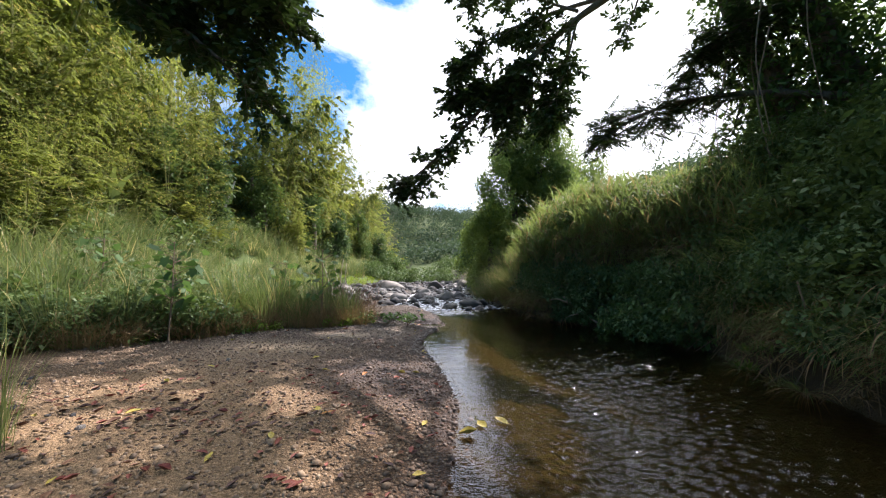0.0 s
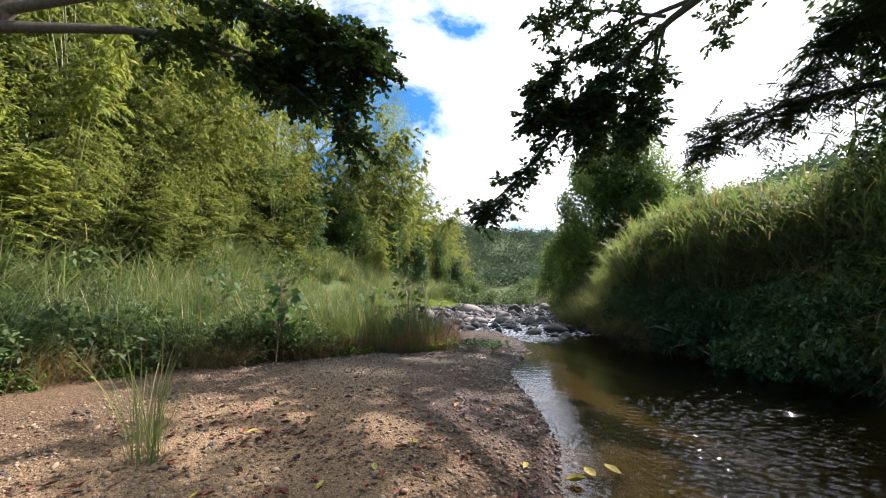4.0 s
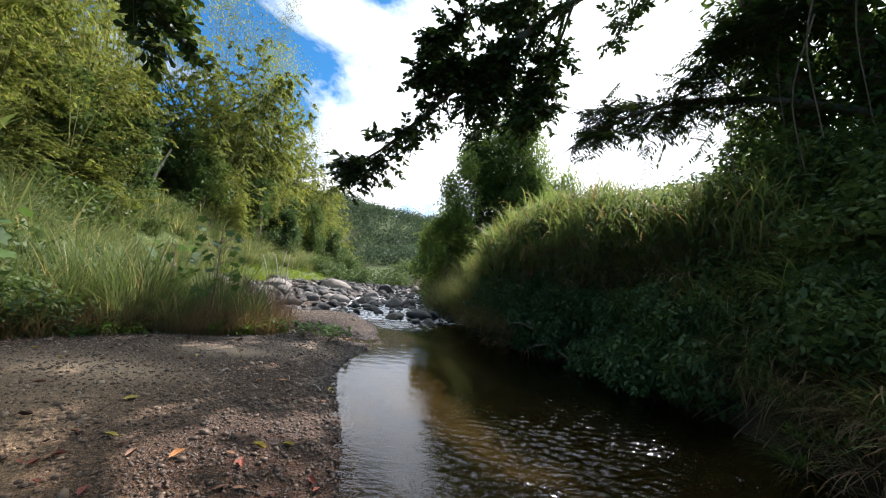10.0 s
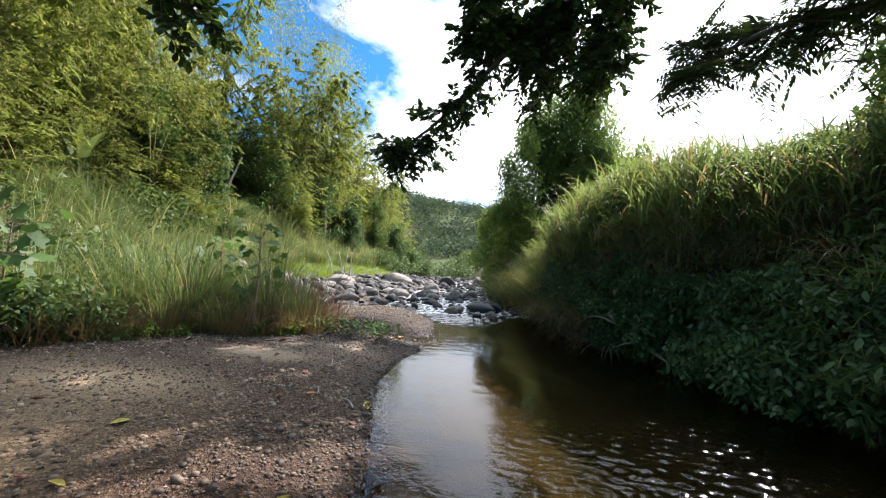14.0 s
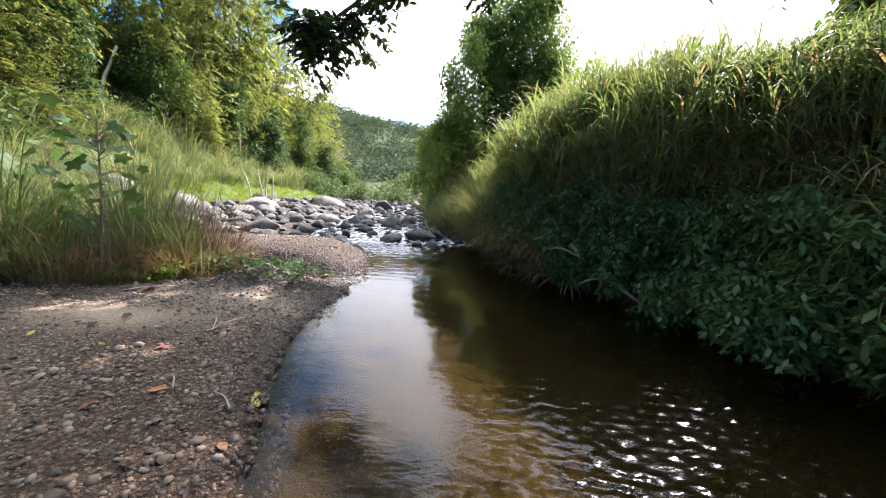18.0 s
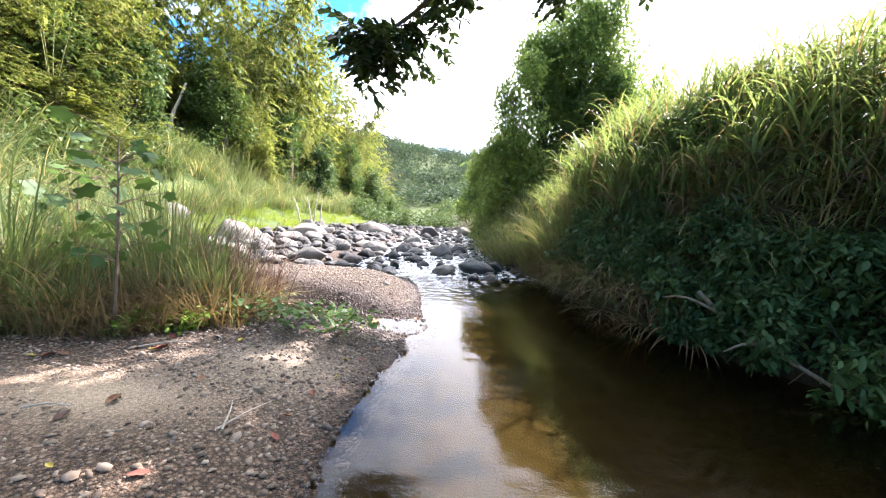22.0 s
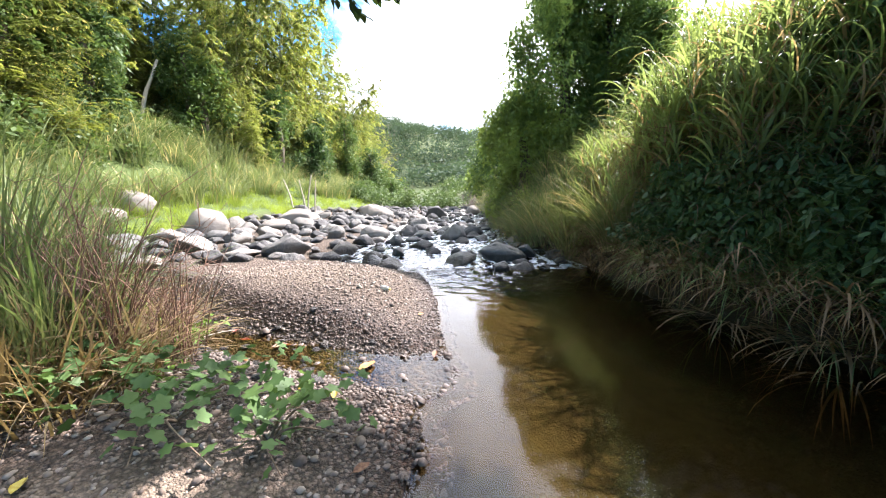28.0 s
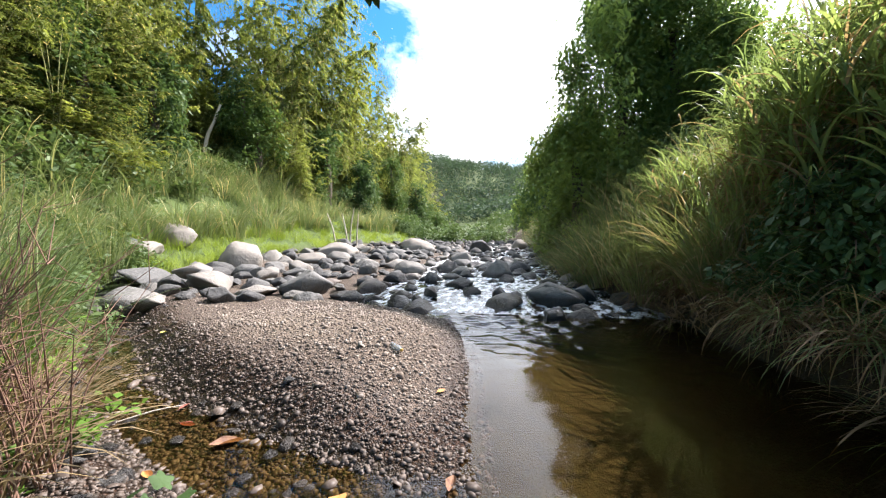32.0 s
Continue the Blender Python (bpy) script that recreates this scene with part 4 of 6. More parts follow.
BIGLEAF = [leafy_mesh(1000, 0.125, (0.95, 0.95, 0.8), M_CANOPY, "oval", seed=36 + i, hollow=0.35, droop=0.6) for i in range(3)]
WEED = [leafy_mesh(300, 0.08, (0.5, 0.5, 0.28), M_FERN, "kite", seed=10 + i, hollow=0.3) for i in range(3)]
VINE = [leafy_mesh(2000, 0.155, (1.7, 1.7, 1.7), M_VINE, "kite", seed=20 + i) for i in range(3)]
STEMS = [mesh_of("stem", *tube(curve_points([(0, 0, -0.6), (0.1 * dx, 0.1 * dy, -0.1), (0.45 * dx, 0.45 * dy, 0.45)], 6), np.linspace(0.025, 0.008, 6), 5), M_BARK) for dx, dy in ((1, 0.2), (-0.6, 0.8), (-0.2, -1))]

r_veg = random.Random(11)


joined, counted = {}, {}


def arrays(me):
    v = np.empty(len(me.vertices) * 3, np.float32)
    me.vertices.foreach_get("co", v)
    q = np.empty(len(me.loops), np.int32)
    me.loops.foreach_get("vertex_index", q)
    return v.reshape(-1, 3), q.reshape(-1, 4)


CACHE = {}


def plant(name, meshes, x, y, s, label, category, group, lift=0.0, tilt=0.12, z=None, way=None, stuff=None):
    """One plant as a thing of its own or, with stuff, as some of a growth that nobody could count."""
    if not stuff and counted.get(name, 0) >= 290:
        stuff = {"grass_tussock": "shore_grass", "shrub": "thicket"}.get(name, "undergrowth")
    if not stuff:
        counted[name] = counted.get(name, 0) + 1
    if stuff:
        meshes = LOWBUSH if meshes is BUSH else meshes
        me = meshes[r_veg.randrange(len(meshes))]
        if me.name not in CACHE:
            CACHE[me.name] = arrays(me)
        v, q = CACHE[me.name]
        m = pose(x, y, (ground_at(x, y) if z is None else z) + lift, math.degrees(r_veg.uniform(-tilt, tilt)), math.degrees(r_veg.uniform(-tilt, tilt)), r_veg.uniform(0, 360))
        m = np.array(m @ Matrix.Diagonal((s, s, s * r_veg.uniform(0.85, 1.15), 1)))
        joined.setdefault((stuff, label, category), []).append((v @ m[:3, :3].T + m[:3, 3], q, me.materials[0]))
        return None
    me = meshes[r_veg.randrange(len(meshes))]
    if meshes is WEED:
        ob = thing(name, label, category, group=group)
        tagged(part("leaves", me, ob), kind="stuff")
    elif meshes is BUSH or meshes is BIGLEAF:
        ob = thing(name, label, category, group=group)
        part("crown", me, ob)
        for st in STEMS:
            part("stem", st, ob)
    elif meshes in (TALL, PALE, FINE, LONE, HANG):
        ob = thing(name, label, category, group=group)
        tagged(part("foliage", me, ob), kind="stuff")
        tagged(part("dead_foliage", BASE[r_veg.randrange(2)], ob, "withered brown blades at its base"), kind="stuff")
    else:
        ob = thing(name, label, category, group=group, me=me)
    ob.location = (x, y, (ground_at(x, y) if z is None else z) + lift)
    ob.rotation_euler = (r_veg.uniform(-tilt, tilt), r_veg.uniform(-tilt, tilt), r_veg.uniform(0, 6.28) if way is None else way)
    ob.scale = (s, s, s * r_veg.uniform(0.85, 1.15))
    return ob


def veg_line(y):
    return float(np.interp(y, [0, 6, 8.5, 10.2, 11.0, 11.9, 13.0, 14.2, 16, 18, 20, 25, 35, 45, 60], [-7.6, -7.2, -6.0, -4.2, -2.9, -2.7, -4.3, -6.2, -8.4, -9.8, -10.6, -11.4, -11.9, -11.0, -14]))


# meadow grass behind the gravel
def off_channel(x, y, d=0.7):
    return to_line(np.array([x]), np.array([y]), CHANNEL)[0] > d


for i in range(620):
    y = r_veg.uniform(3.0, 18.5)
    d = r_veg.random() ** 1.4 * 8.5
    x = veg_line(y) - 0.1 - d
    if not off_channel(x, y):
        continue
    kind = r_veg.random()
    own = d < 2.2 and counted.get("grass_tussock", 0) < 150
    s = 0.8 + 0.085 * d + r_veg.uniform(-0.2, 0.25)
    if 9.3 < y < 14 and d < 2.6 and kind > 0.42:
        kind = 0.42 * r_veg.random()
    if kind < 0.27:
        plant("grass_tussock", TALL, x, y, s, "tall green meadow grass tussock on the shore", "grass", "meadow tussocks", stuff=None if own else "meadow_grass")
    elif kind < 0.42:
        plant("grass_tussock", PALE, x, y, s, "tall pale-green grass tussock with thin stems", "grass", "meadow tussocks", stuff=None if own else "meadow_grass")
    else:
        plant("shrub", BUSH, x, y, r_veg.uniform(0.6, 1.1) + 0.06 * d, "low green leafy shrub in the meadow grass", "shrub", "meadow shrubs", 0.3, stuff=None if own or d < 1.5 else "meadow_bushes")
for i in range(130):
    y = r_veg.uniform(3.0, 15.5)
    x = veg_line(y) + r_veg.uniform(-0.6, 0.35)
    if not off_channel(x, y, 0.6):
        continue
    if r_veg.random() < 0.55:
        plant("grass_tussock", DRY, x, y, r_veg.uniform(0.45, 0.9), "low dry straw-coloured grass at the gravel's edge", "grass", "dry tussocks")
    else:
        plant("weed", WEED, x, y, r_veg.uniform(0.6, 1.1), "bright green low weed at the gravel's edge", "weed", "low weeds", 0.08)

for i in range(120):
    y = 4.0 + 8.2 * r_veg.random() ** 0.75
    x = veg_line(y) - r_veg.uniform(-0.3, 1.4)
    if off_channel(x, y, 0.6):
        plant("grass_tussock", DRY, x, y, r_veg.uniform(0.8, 1.4), "tall brown withered grass among the green", "grass", "dry tussocks")

# lush low weeds along the side channel
for i in range(44):
    y = r_veg.uniform(12.2, 15.4)
    x = veg_line(y) + r_veg.uniform(-0.7, 0.6)
    if off_channel(x, y, 0.55):
        plant("weed", WEED, x, y, r_veg.uniform(0.8, 1.4), "lush green low weed beside the side channel", "weed", "low weeds", 0.08)

# slope behind the meadow
for i in range(420):
    y = r_veg.uniform(2, 60)
    x = veg_line(y) - 5.0 - r_veg.random() * 9
    if r_veg.random() < 0.6:
        plant("grass_tussock", SLOPECANE + TALL[:1], x, y, r_veg.uniform(1.1, 1.7), "tall coarse grass and weeds on the slope", "grass", "slope grass", stuff="slope_grass")
    else:
        plant("shrub", BUSH, x, y, r_veg.uniform(1.0, 2.0), "bushy green shrubs covering the slope", "shrub", "slope shrubs", 0.6, stuff="slope_bushes")
for i in range(330):
    y = 15.0 + 45 * r_veg.random() ** 1.3
    x = veg_line(y) - 1.6 - r_veg.random() * 6.5
    plant("grass_tussock", SLOPECANE + TALL[:2], x, y, r_veg.uniform(0.8, 1.35), "tall coarse grass and weeds on the slope", "grass", "slope grass", stuff="slope_grass")
for i in range(400):
    y = 18.0 + 42 * r_veg.random() ** 2.0
    x = veg_line(y) + r_veg.uniform(-3.5, 0.5)
    plant("grass_tussock", BRIGHT, x, y, r_veg.uniform(0.7, 1.2), "bright green grass behind the river boulders", "grass", "boulder grass", stuff="bright_grass")


# ---- bamboo on the hillside ----
def bamboo(seed, tall=13.0, culms=15, sprays=30, per=30):
    """A clump of arching culms with leafy sprays that droop from the nodes; the thin tips stay sparse."""
    r = np.random.default_rng(seed)
    root = thing("bamboo_clump", "tall dense clump of feathery yellow-green bamboo on the hillside", "bamboo", group="bamboo grove")
    so, se, wisps = [], [], []
    for c in range(culms):
        a = r.uniform(0, 2 * np.pi)
        lean = r.uniform(0.5, 3.6)
        h = tall * r.uniform(0.5, 1.0)
        b = np.array([np.cos(a), np.sin(a), 0]) * r.uniform(0.1, 0.9)
        t = np.linspace(0, 1, 10)
        line = b + np.stack([np.cos(a) * lean * t ** 2.6, np.sin(a) * lean * t ** 2.6, h * (t - 0.14 * t ** 5)], 1)
        if c % 2:
            part("culm", mesh_of("culm", *tube(line, 0.05 * (1.06 - t), 5), M_CULM), root)
        s = 0.05 + 0.95 * r.beta(1.5, 1.25, sprays)
        az = r.uniform(0, 2 * np.pi, sprays)
        reach = (1.55 - 1.0 * s) * r.uniform(0.4, 1.0, sprays)
        o = np.stack([np.interp(s, t, line[:, q]) for q in range(3)], 1)
        d = np.stack([np.cos(az) * reach, np.sin(az) * reach, reach * r.uniform(-0.75, 0.2, sprays)], 1)
        so.append(o + 0.2 * d)
        se.append(o + d)
    for c in range(4):
        a, h, lean = r.uniform(0, 6.283), tall * r.uniform(1.0, 1.22), r.uniform(0.3, 2.2)
        t = np.linspace(0, 1, 10)
        line = np.stack([np.cos(a) * lean * t ** 2.2, np.sin(a) * lean * t ** 2.2, h * t], 1)
        part("culm", mesh_of("culm", *tube(line, 0.028 * (1.05 - t), 4), M_CULM), root)
        s = r.uniform(0.66, 1.0, 420)
        p = np.stack([np.interp(s, t, line[:, q]) for q in range(3)], 1)
        wisps.append(p + r.normal(0, 0.55, (420, 3)) * (1.25 - s)[:, None] * 2)
    v, f = twig_leaves(np.concatenate(so), np.concatenate(se), per, 0.21, "slim", droop=0.8, flare=0.65, start=0.0, untidy=0.36, sag=0.55)
    v, f = join((v, f), leaves(np.concatenate(wisps), 0.13, "slim", 1.0, droop=0.75))
    part("foliage", mesh_of("foliage", v, f, M_BAMBOO), root)
    return root


def clear_of_snag(x, y):
    """Nothing tall grows just in front of the dead trunk."""
    d = to_line(np.array([x]), np.array([y]), [(-21.9, 34.0), (-12.0, 22.5)])[0]
    return d > 2.5


BAMBOOS = [bamboo(40 + i, 13.0 + i) for i in range(3)]
spots = []
for i in range(138):
    row = i % 3
    y = 3 + 76 * (i / 138) + r_veg.uniform(-1.8, 1.8)
    x = (-16.6, -20.0, -24.0)[row] - 0.015 * y + r_veg.uniform(-2.0, 2.0)
    x -= 2.4 * math.exp(-((y - 29) / 7.0) ** 2)
    top = (12.0, 16.6, 20.4)[row] * r_veg.uniform(0.7, 1.12) * (1 - 0.08 * float(smooth(20, 32, y)) - 0.06 * float(smooth(36, 50, y)) - 0.06 * float(smooth(56, 74, y)))
    if clear_of_snag(x, y):
        spots.append((x, y, (top - ground_at(x, y)) / 9.8))
# the back of the grove, behind the dead trunk
for x, y, top in ((-25.5, 38.0, 23.0), (-27.0, 35.5, 24.5), (-24.5, 41.5, 21.0), (-26.8, 31.5, 24.0), (-24.8, 45.0, 20.0)):
    spots.append((x, y, (top - ground_at(x, y)) / 9.8))
for i, (x, y, s) in enumerate(spots):
    wide = min(1.35, max(1.1 * s, 0.85)) * r_veg.uniform(1.0, 1.2)
    m = pose(x, y, ground_at(x, y) - 0.2, 0, 0, r_veg.uniform(0, 360)) @ Matrix.Diagonal((wide, wide, s, 1))
    if i < 3:
        BAMBOOS[i].matrix_basis = m
    else:
        copy_thing(BAMBOOS[i % 3], m)


def bank(y, e):
    return float(np.interp(y, RIGHT_Y, RIGHT_X)) + e


# ---- far bank: cane grass on top, shrubs and hanging grass on the face ----
DEAD_SKIRT = "skirt of dead brown cane leaves hanging down"
for i in range(255):
    y = 8.6 + (8.2 if i < 200 else 20) * r_veg.random()
    e = (0.7 if 12.3 < y < 17 else 1.1 if y < 15.5 else 2.4) + (2.0 if i % 3 else 6.0) * r_veg.random() ** 1.2
    top = min(2.9 + 0.9 * e, 4.7) if 14.0 < y < 17 else min(2.2 + 1.0 * e, 3.6 if y < 12.0 else 4.35 if y < 14.1 else 3.6) + 0.02 * max(0, y - 13) + r_veg.uniform(-0.9, 0.65)
    cane_clump(bank(y, e), y, min(1.1, max(0.42, (top - ground_at(bank(y, e), y)) / 2.6)))
for i in range(30):
    y = r_veg.uniform(15.6, 19.5)
    cane_clump(bank(y, r_veg.uniform(0.4, 2.6)), y, r_veg.uniform(0.5, 0.72), label="cane grass with hanging dead leaves on the sunlit bank")
for i in range(26):
    y = r_veg.uniform(8.0, 15.0)
    plant("shrub", BUSH, bank(y, r_veg.uniform(1.4, 4.2)), y, r_veg.uniform(0.7, 1.25), "leafy green shrub among the canes on the bank", "shrub", "bank shrubs", r_veg.uniform(0.4, 0.9))
# shrubs that lean out from the toe of the bank, below the canes
for i in range(74):
    y = r_veg.uniform(8.2, 12.3)
    z = r_veg.uniform(0.25, 1.5)
    plant("shrub", BIGLEAF, bank(y, -0.25 + 0.45 * z + r_veg.uniform(-0.15, 0.2)), y, r_veg.uniform(0.45, 0.75), "dark green shrub with small oval leaves at the water", "shrub", "bank shrubs", z=z)
for i in range(50):
    y = r_veg.uniform(12.3, 15.6)
    z = r_veg.uniform(0.8, 2.2)
    plant("shrub", BIGLEAF, bank(y, -0.1 + 0.38 * z), y, r_veg.uniform(0.45, 0.75), "dark glossy shrub in a hollow of the bank", "shrub", "bank shrubs", z=z)
for i in range(60):
    y = r_veg.uniform(7.6, 12.6)
    e = r_veg.uniform(0.45, 1.5)
    meshes, say = (BUSH, "green leafy shrub on the face of the bank") if i % 3 == 0 else (HANG, "long green grass hanging down the face of the bank")
    plant("shrub" if i % 3 == 0 else "grass_tussock", meshes, bank(y, e), y, r_veg.uniform(0.4, 0.65) if i % 3 == 0 else r_veg.uniform(0.8, 1.1), say, "shrub" if i % 3 == 0 else "grass",
          "bank shrubs" if i % 3 == 0 else "hanging grass", lift=0.15, way=2.8, stuff=None if i % 3 == 0 else "hanging_grass")
for i in range(20):
    y = r_veg.uniform(9.3, 14.0)
    e = r_veg.uniform(0.7, 1.3)
    plant("grass_tussock", HANGDRY, bank(y, e), y, r_veg.uniform(0.7, 1.1), DEAD_SKIRT, "grass", "hanging grass", z=r_veg.uniform(1.7, 2.9), way=2.8, stuff="dead_cane_leaves" if i % 2 else None)
for i in range(210):
    y = 16.4 + 24 * r_veg.random() ** 1.4
    e = -0.1 + 3.0 * r_veg.random()
    plant("grass_tussock", FINE, bank(y, e), y, r_veg.uniform(0.5, 1.1), "tall fine pale-green grass in the sun on the bank", "grass", "sunlit bank grass", tilt=0.3, stuff="sunlit_bank_grass" if y > 20 else None)
# tangle of low grass over roots and bare earth below the dark trees
for i in range(120):
    y = r_veg.uniform(1.5, 9.2)
    e = r_veg.uniform(-0.1, 0.55)
    kind = r_veg.random()
    meshes, say = (HANGDRY, "dead brown grass hanging down the shaded bank") if kind < 0.35 else (HANG, "long green grass hanging over the earth bank") if kind < 0.75 else (BROADTUFT, "low leafy tuft on the earth bank")
    plant("grass_tussock", meshes, bank(y, e), y, r_veg.uniform(0.35, 0.6), say, "grass", "toe grass", lift=0.12, way=2.9, stuff="toe_grass" if i % 3 else None)
for i in range(90):
    y = r_veg.uniform(1.5, 8.8)
    e = r_veg.uniform(0.2, 0.8)
    plant("grass_tussock", (HANG, HANGDRY, HANG)[i % 3], bank(y, e), y, r_veg.uniform(0.5, 0.85), "rank grass and dead stems matted on the shaded bank", "grass", "toe grass", lift=0.1, way=2.9, stuff="bank_mat")
for i in range(84):
    y = r_veg.uniform(0.5, 8.8)
    plant("shrub", BUSH if i % 2 else BIGLEAF, bank(y, r_veg.uniform(0.35, 1.3)), y, r_veg.uniform(0.45, 0.8), "dark green leafy shrub on the shaded bank", "shrub", "bank shrubs", 0.15)
for i in range(110):
    y = r_veg.uniform(-3, 9.6)
    e = 1.2 + 2.4 * r_veg.random()
    plant("shrub", BUSH, bank(y, e), y, r_veg.uniform(0.55, 1.0), "dark green leafy shrub on the shaded bank", "shrub", "bank shrubs", 0.2, stuff="bank_bushes")
for i in range(60):
    y = r_veg.uniform(-3, 8.8)
    e = 2.6 + 5 * r_veg.random()
    plant("creeper_mound", VINE, bank(y, e), y, r_veg.uniform(0.6, 1.1), "mound of dark creepers on the high bank", "creeper", "bank creepers", 0.4)
# tufts that hang from the overhang down to the water
for i in range(30):
    y = 12.4 + 0.1 * i
    x = bank(y, -0.1 + 0.3 * (i % 3))
    plant("grass_tussock", HANGDRY if i % 2 else HANG, x, y, r_veg.uniform(0.75, 1.0), "brown and green grass tuft hanging to the water", "grass", "hanging tufts", z=0.6 + 0.12 * (i % 3), way=2.8)
for i in range(34):
    y = r_veg.uniform(13.5, 23)
    plant("grass_tussock", HANGDRY, bank(y, r_veg.uniform(-0.1, 0.6)), y, r_veg.uniform(0.65, 1.0), "brown dead grass skirt at the foot of the bank", "grass", "hanging grass", lift=0.3, way=2.8, stuff="dead_grass_skirt" if y > 18 else None)
for i in range(24):
    y = r_veg.uniform(12.5, 17)
    plant("grass_tussock", HANGDRY, bank(y, r_veg.uniform(0.7, 1.9)), y, r_veg.uniform(0.7, 1.05), DEAD_SKIRT, "grass", "hanging grass", lift=0.45, stuff="dead_cane_leaves" if y > 17 else None)
for i in range(120):
    y = 12.2 + 14 * r_veg.random() ** 1.3
    x = bank(y, r_veg.uniform(-0.05, 1.3))
    if r_veg.random() < 0.65:
        plant("grass_tussock", HANG, x, y, r_veg.uniform(0.6, 1.0), "long green grass hanging down the bank", "grass", "hanging grass", way=2.6, stuff="hanging_grass" if y > 17 else None)
    else:
        plant("grass_tussock", HANGDRY, x, y, r_veg.uniform(0.6, 0.95), "dead brown grass hanging over the water", "grass", "hanging grass", way=2.6, stuff="hanging_dry_grass" if y > 17 else None)


# ---- trees ----
def limb_mesh(points, r0, r1, n=14, sides=8):
    line = curve_points(points, n)
    v, f = tube(line, np.linspace(r0, r1, n), sides, 0.05)
    return line, (v, f)


def tree(name, label, trunk, limbs, leaf_m, leaf_size, per, spread, at=(0, 0, 0), template="oval", bark=M_BARK, r0=0.3, r1=0.12, group="", creeper=0,
         dense=22, subs=3, sub_share=0.5, flare=0.9, untidy=0.35):
    """A tree from the line of its trunk and of its limbs; forked twigs with leaves along them fan out from the limbs' outer parts."""
    root = thing(name, label, "tree", at, group)
    line, (v, f) = limb_mesh(trunk, r0, r1, 16, 10)
    part("trunk", mesh_of("trunk", v, f, bark), root)
    if creeper:
        n = int(creeper)
        s = rng.uniform(0.0, 15, n)
        p = np.stack([np.interp(s, np.arange(16), line[:, k]) for k in range(3)], 1) + rng.normal(0, 0.46, (n, 3)) * np.array([1, 1, 0.6])
        v, f = leaves(p, 0.15, "oval", 1.0, droop=0.5)
        part("creeper", mesh_of("creeper", v, f, M_VINE), root, "leafy creeper wound round the trunk")
    twig_o, twig_e = [], []
    for pts, ra, share in limbs:
        line, (v, f) = limb_mesh(pts, ra, 0.02)
        tw = [(v, f)]
        ahead = (line[-1] - line[6]) / (np.linalg.norm(line[-1] - line[6]) + 1e-6)
        for q in range(int(dense * share)):
            s = rng.uniform(0.3, 1.0) if q else 1.0
            o = np.array([np.interp(s * 13, np.arange(14), line[:, k]) for k in range(3)])
            d = rng.normal(0, 1, 3) * np.array([1, 1, 0.6]) + ahead * 0.8
            d *= spread * rng.uniform(0.5, 1.1) / np.linalg.norm(d)
            tw.append(tube(np.array([o, o + d * 0.5 + np.array([0, 0, -0.04]), o + d + np.array([0, 0, -0.18 * np.linalg.norm(d)])]), [0.016, 0.011, 0.004], 4))
            twig_o.append(o)
            twig_e.append(o + d)
            for b in range(subs):
                k = rng.uniform(0.2, 0.95)
                o2 = o + d * k - np.array([0, 0, 0.18 * np.linalg.norm(d) * k * k])
                d2 = rng.normal(0, 1, 3) * np.array([1, 1, 0.5]) + d / np.linalg.norm(d) * 0.9
                d2 *= sub_share * spread * rng.uniform(0.6, 1.2) / np.linalg.norm(d2)
                tw.append(tube(np.array([o2, o2 + d2]), [0.007, 0.003], 3))
                twig_o.append(o2)
                twig_e.append(o2 + d2)
        part("limb", mesh_of("limb", *join(*tw), bark), root)
    v, f = twig_leaves(twig_o, twig_e, per, leaf_size, template, flare=flare, untidy=untidy)
    part("crown", mesh_of("crown", v, f, leaf_m), root)
    return root


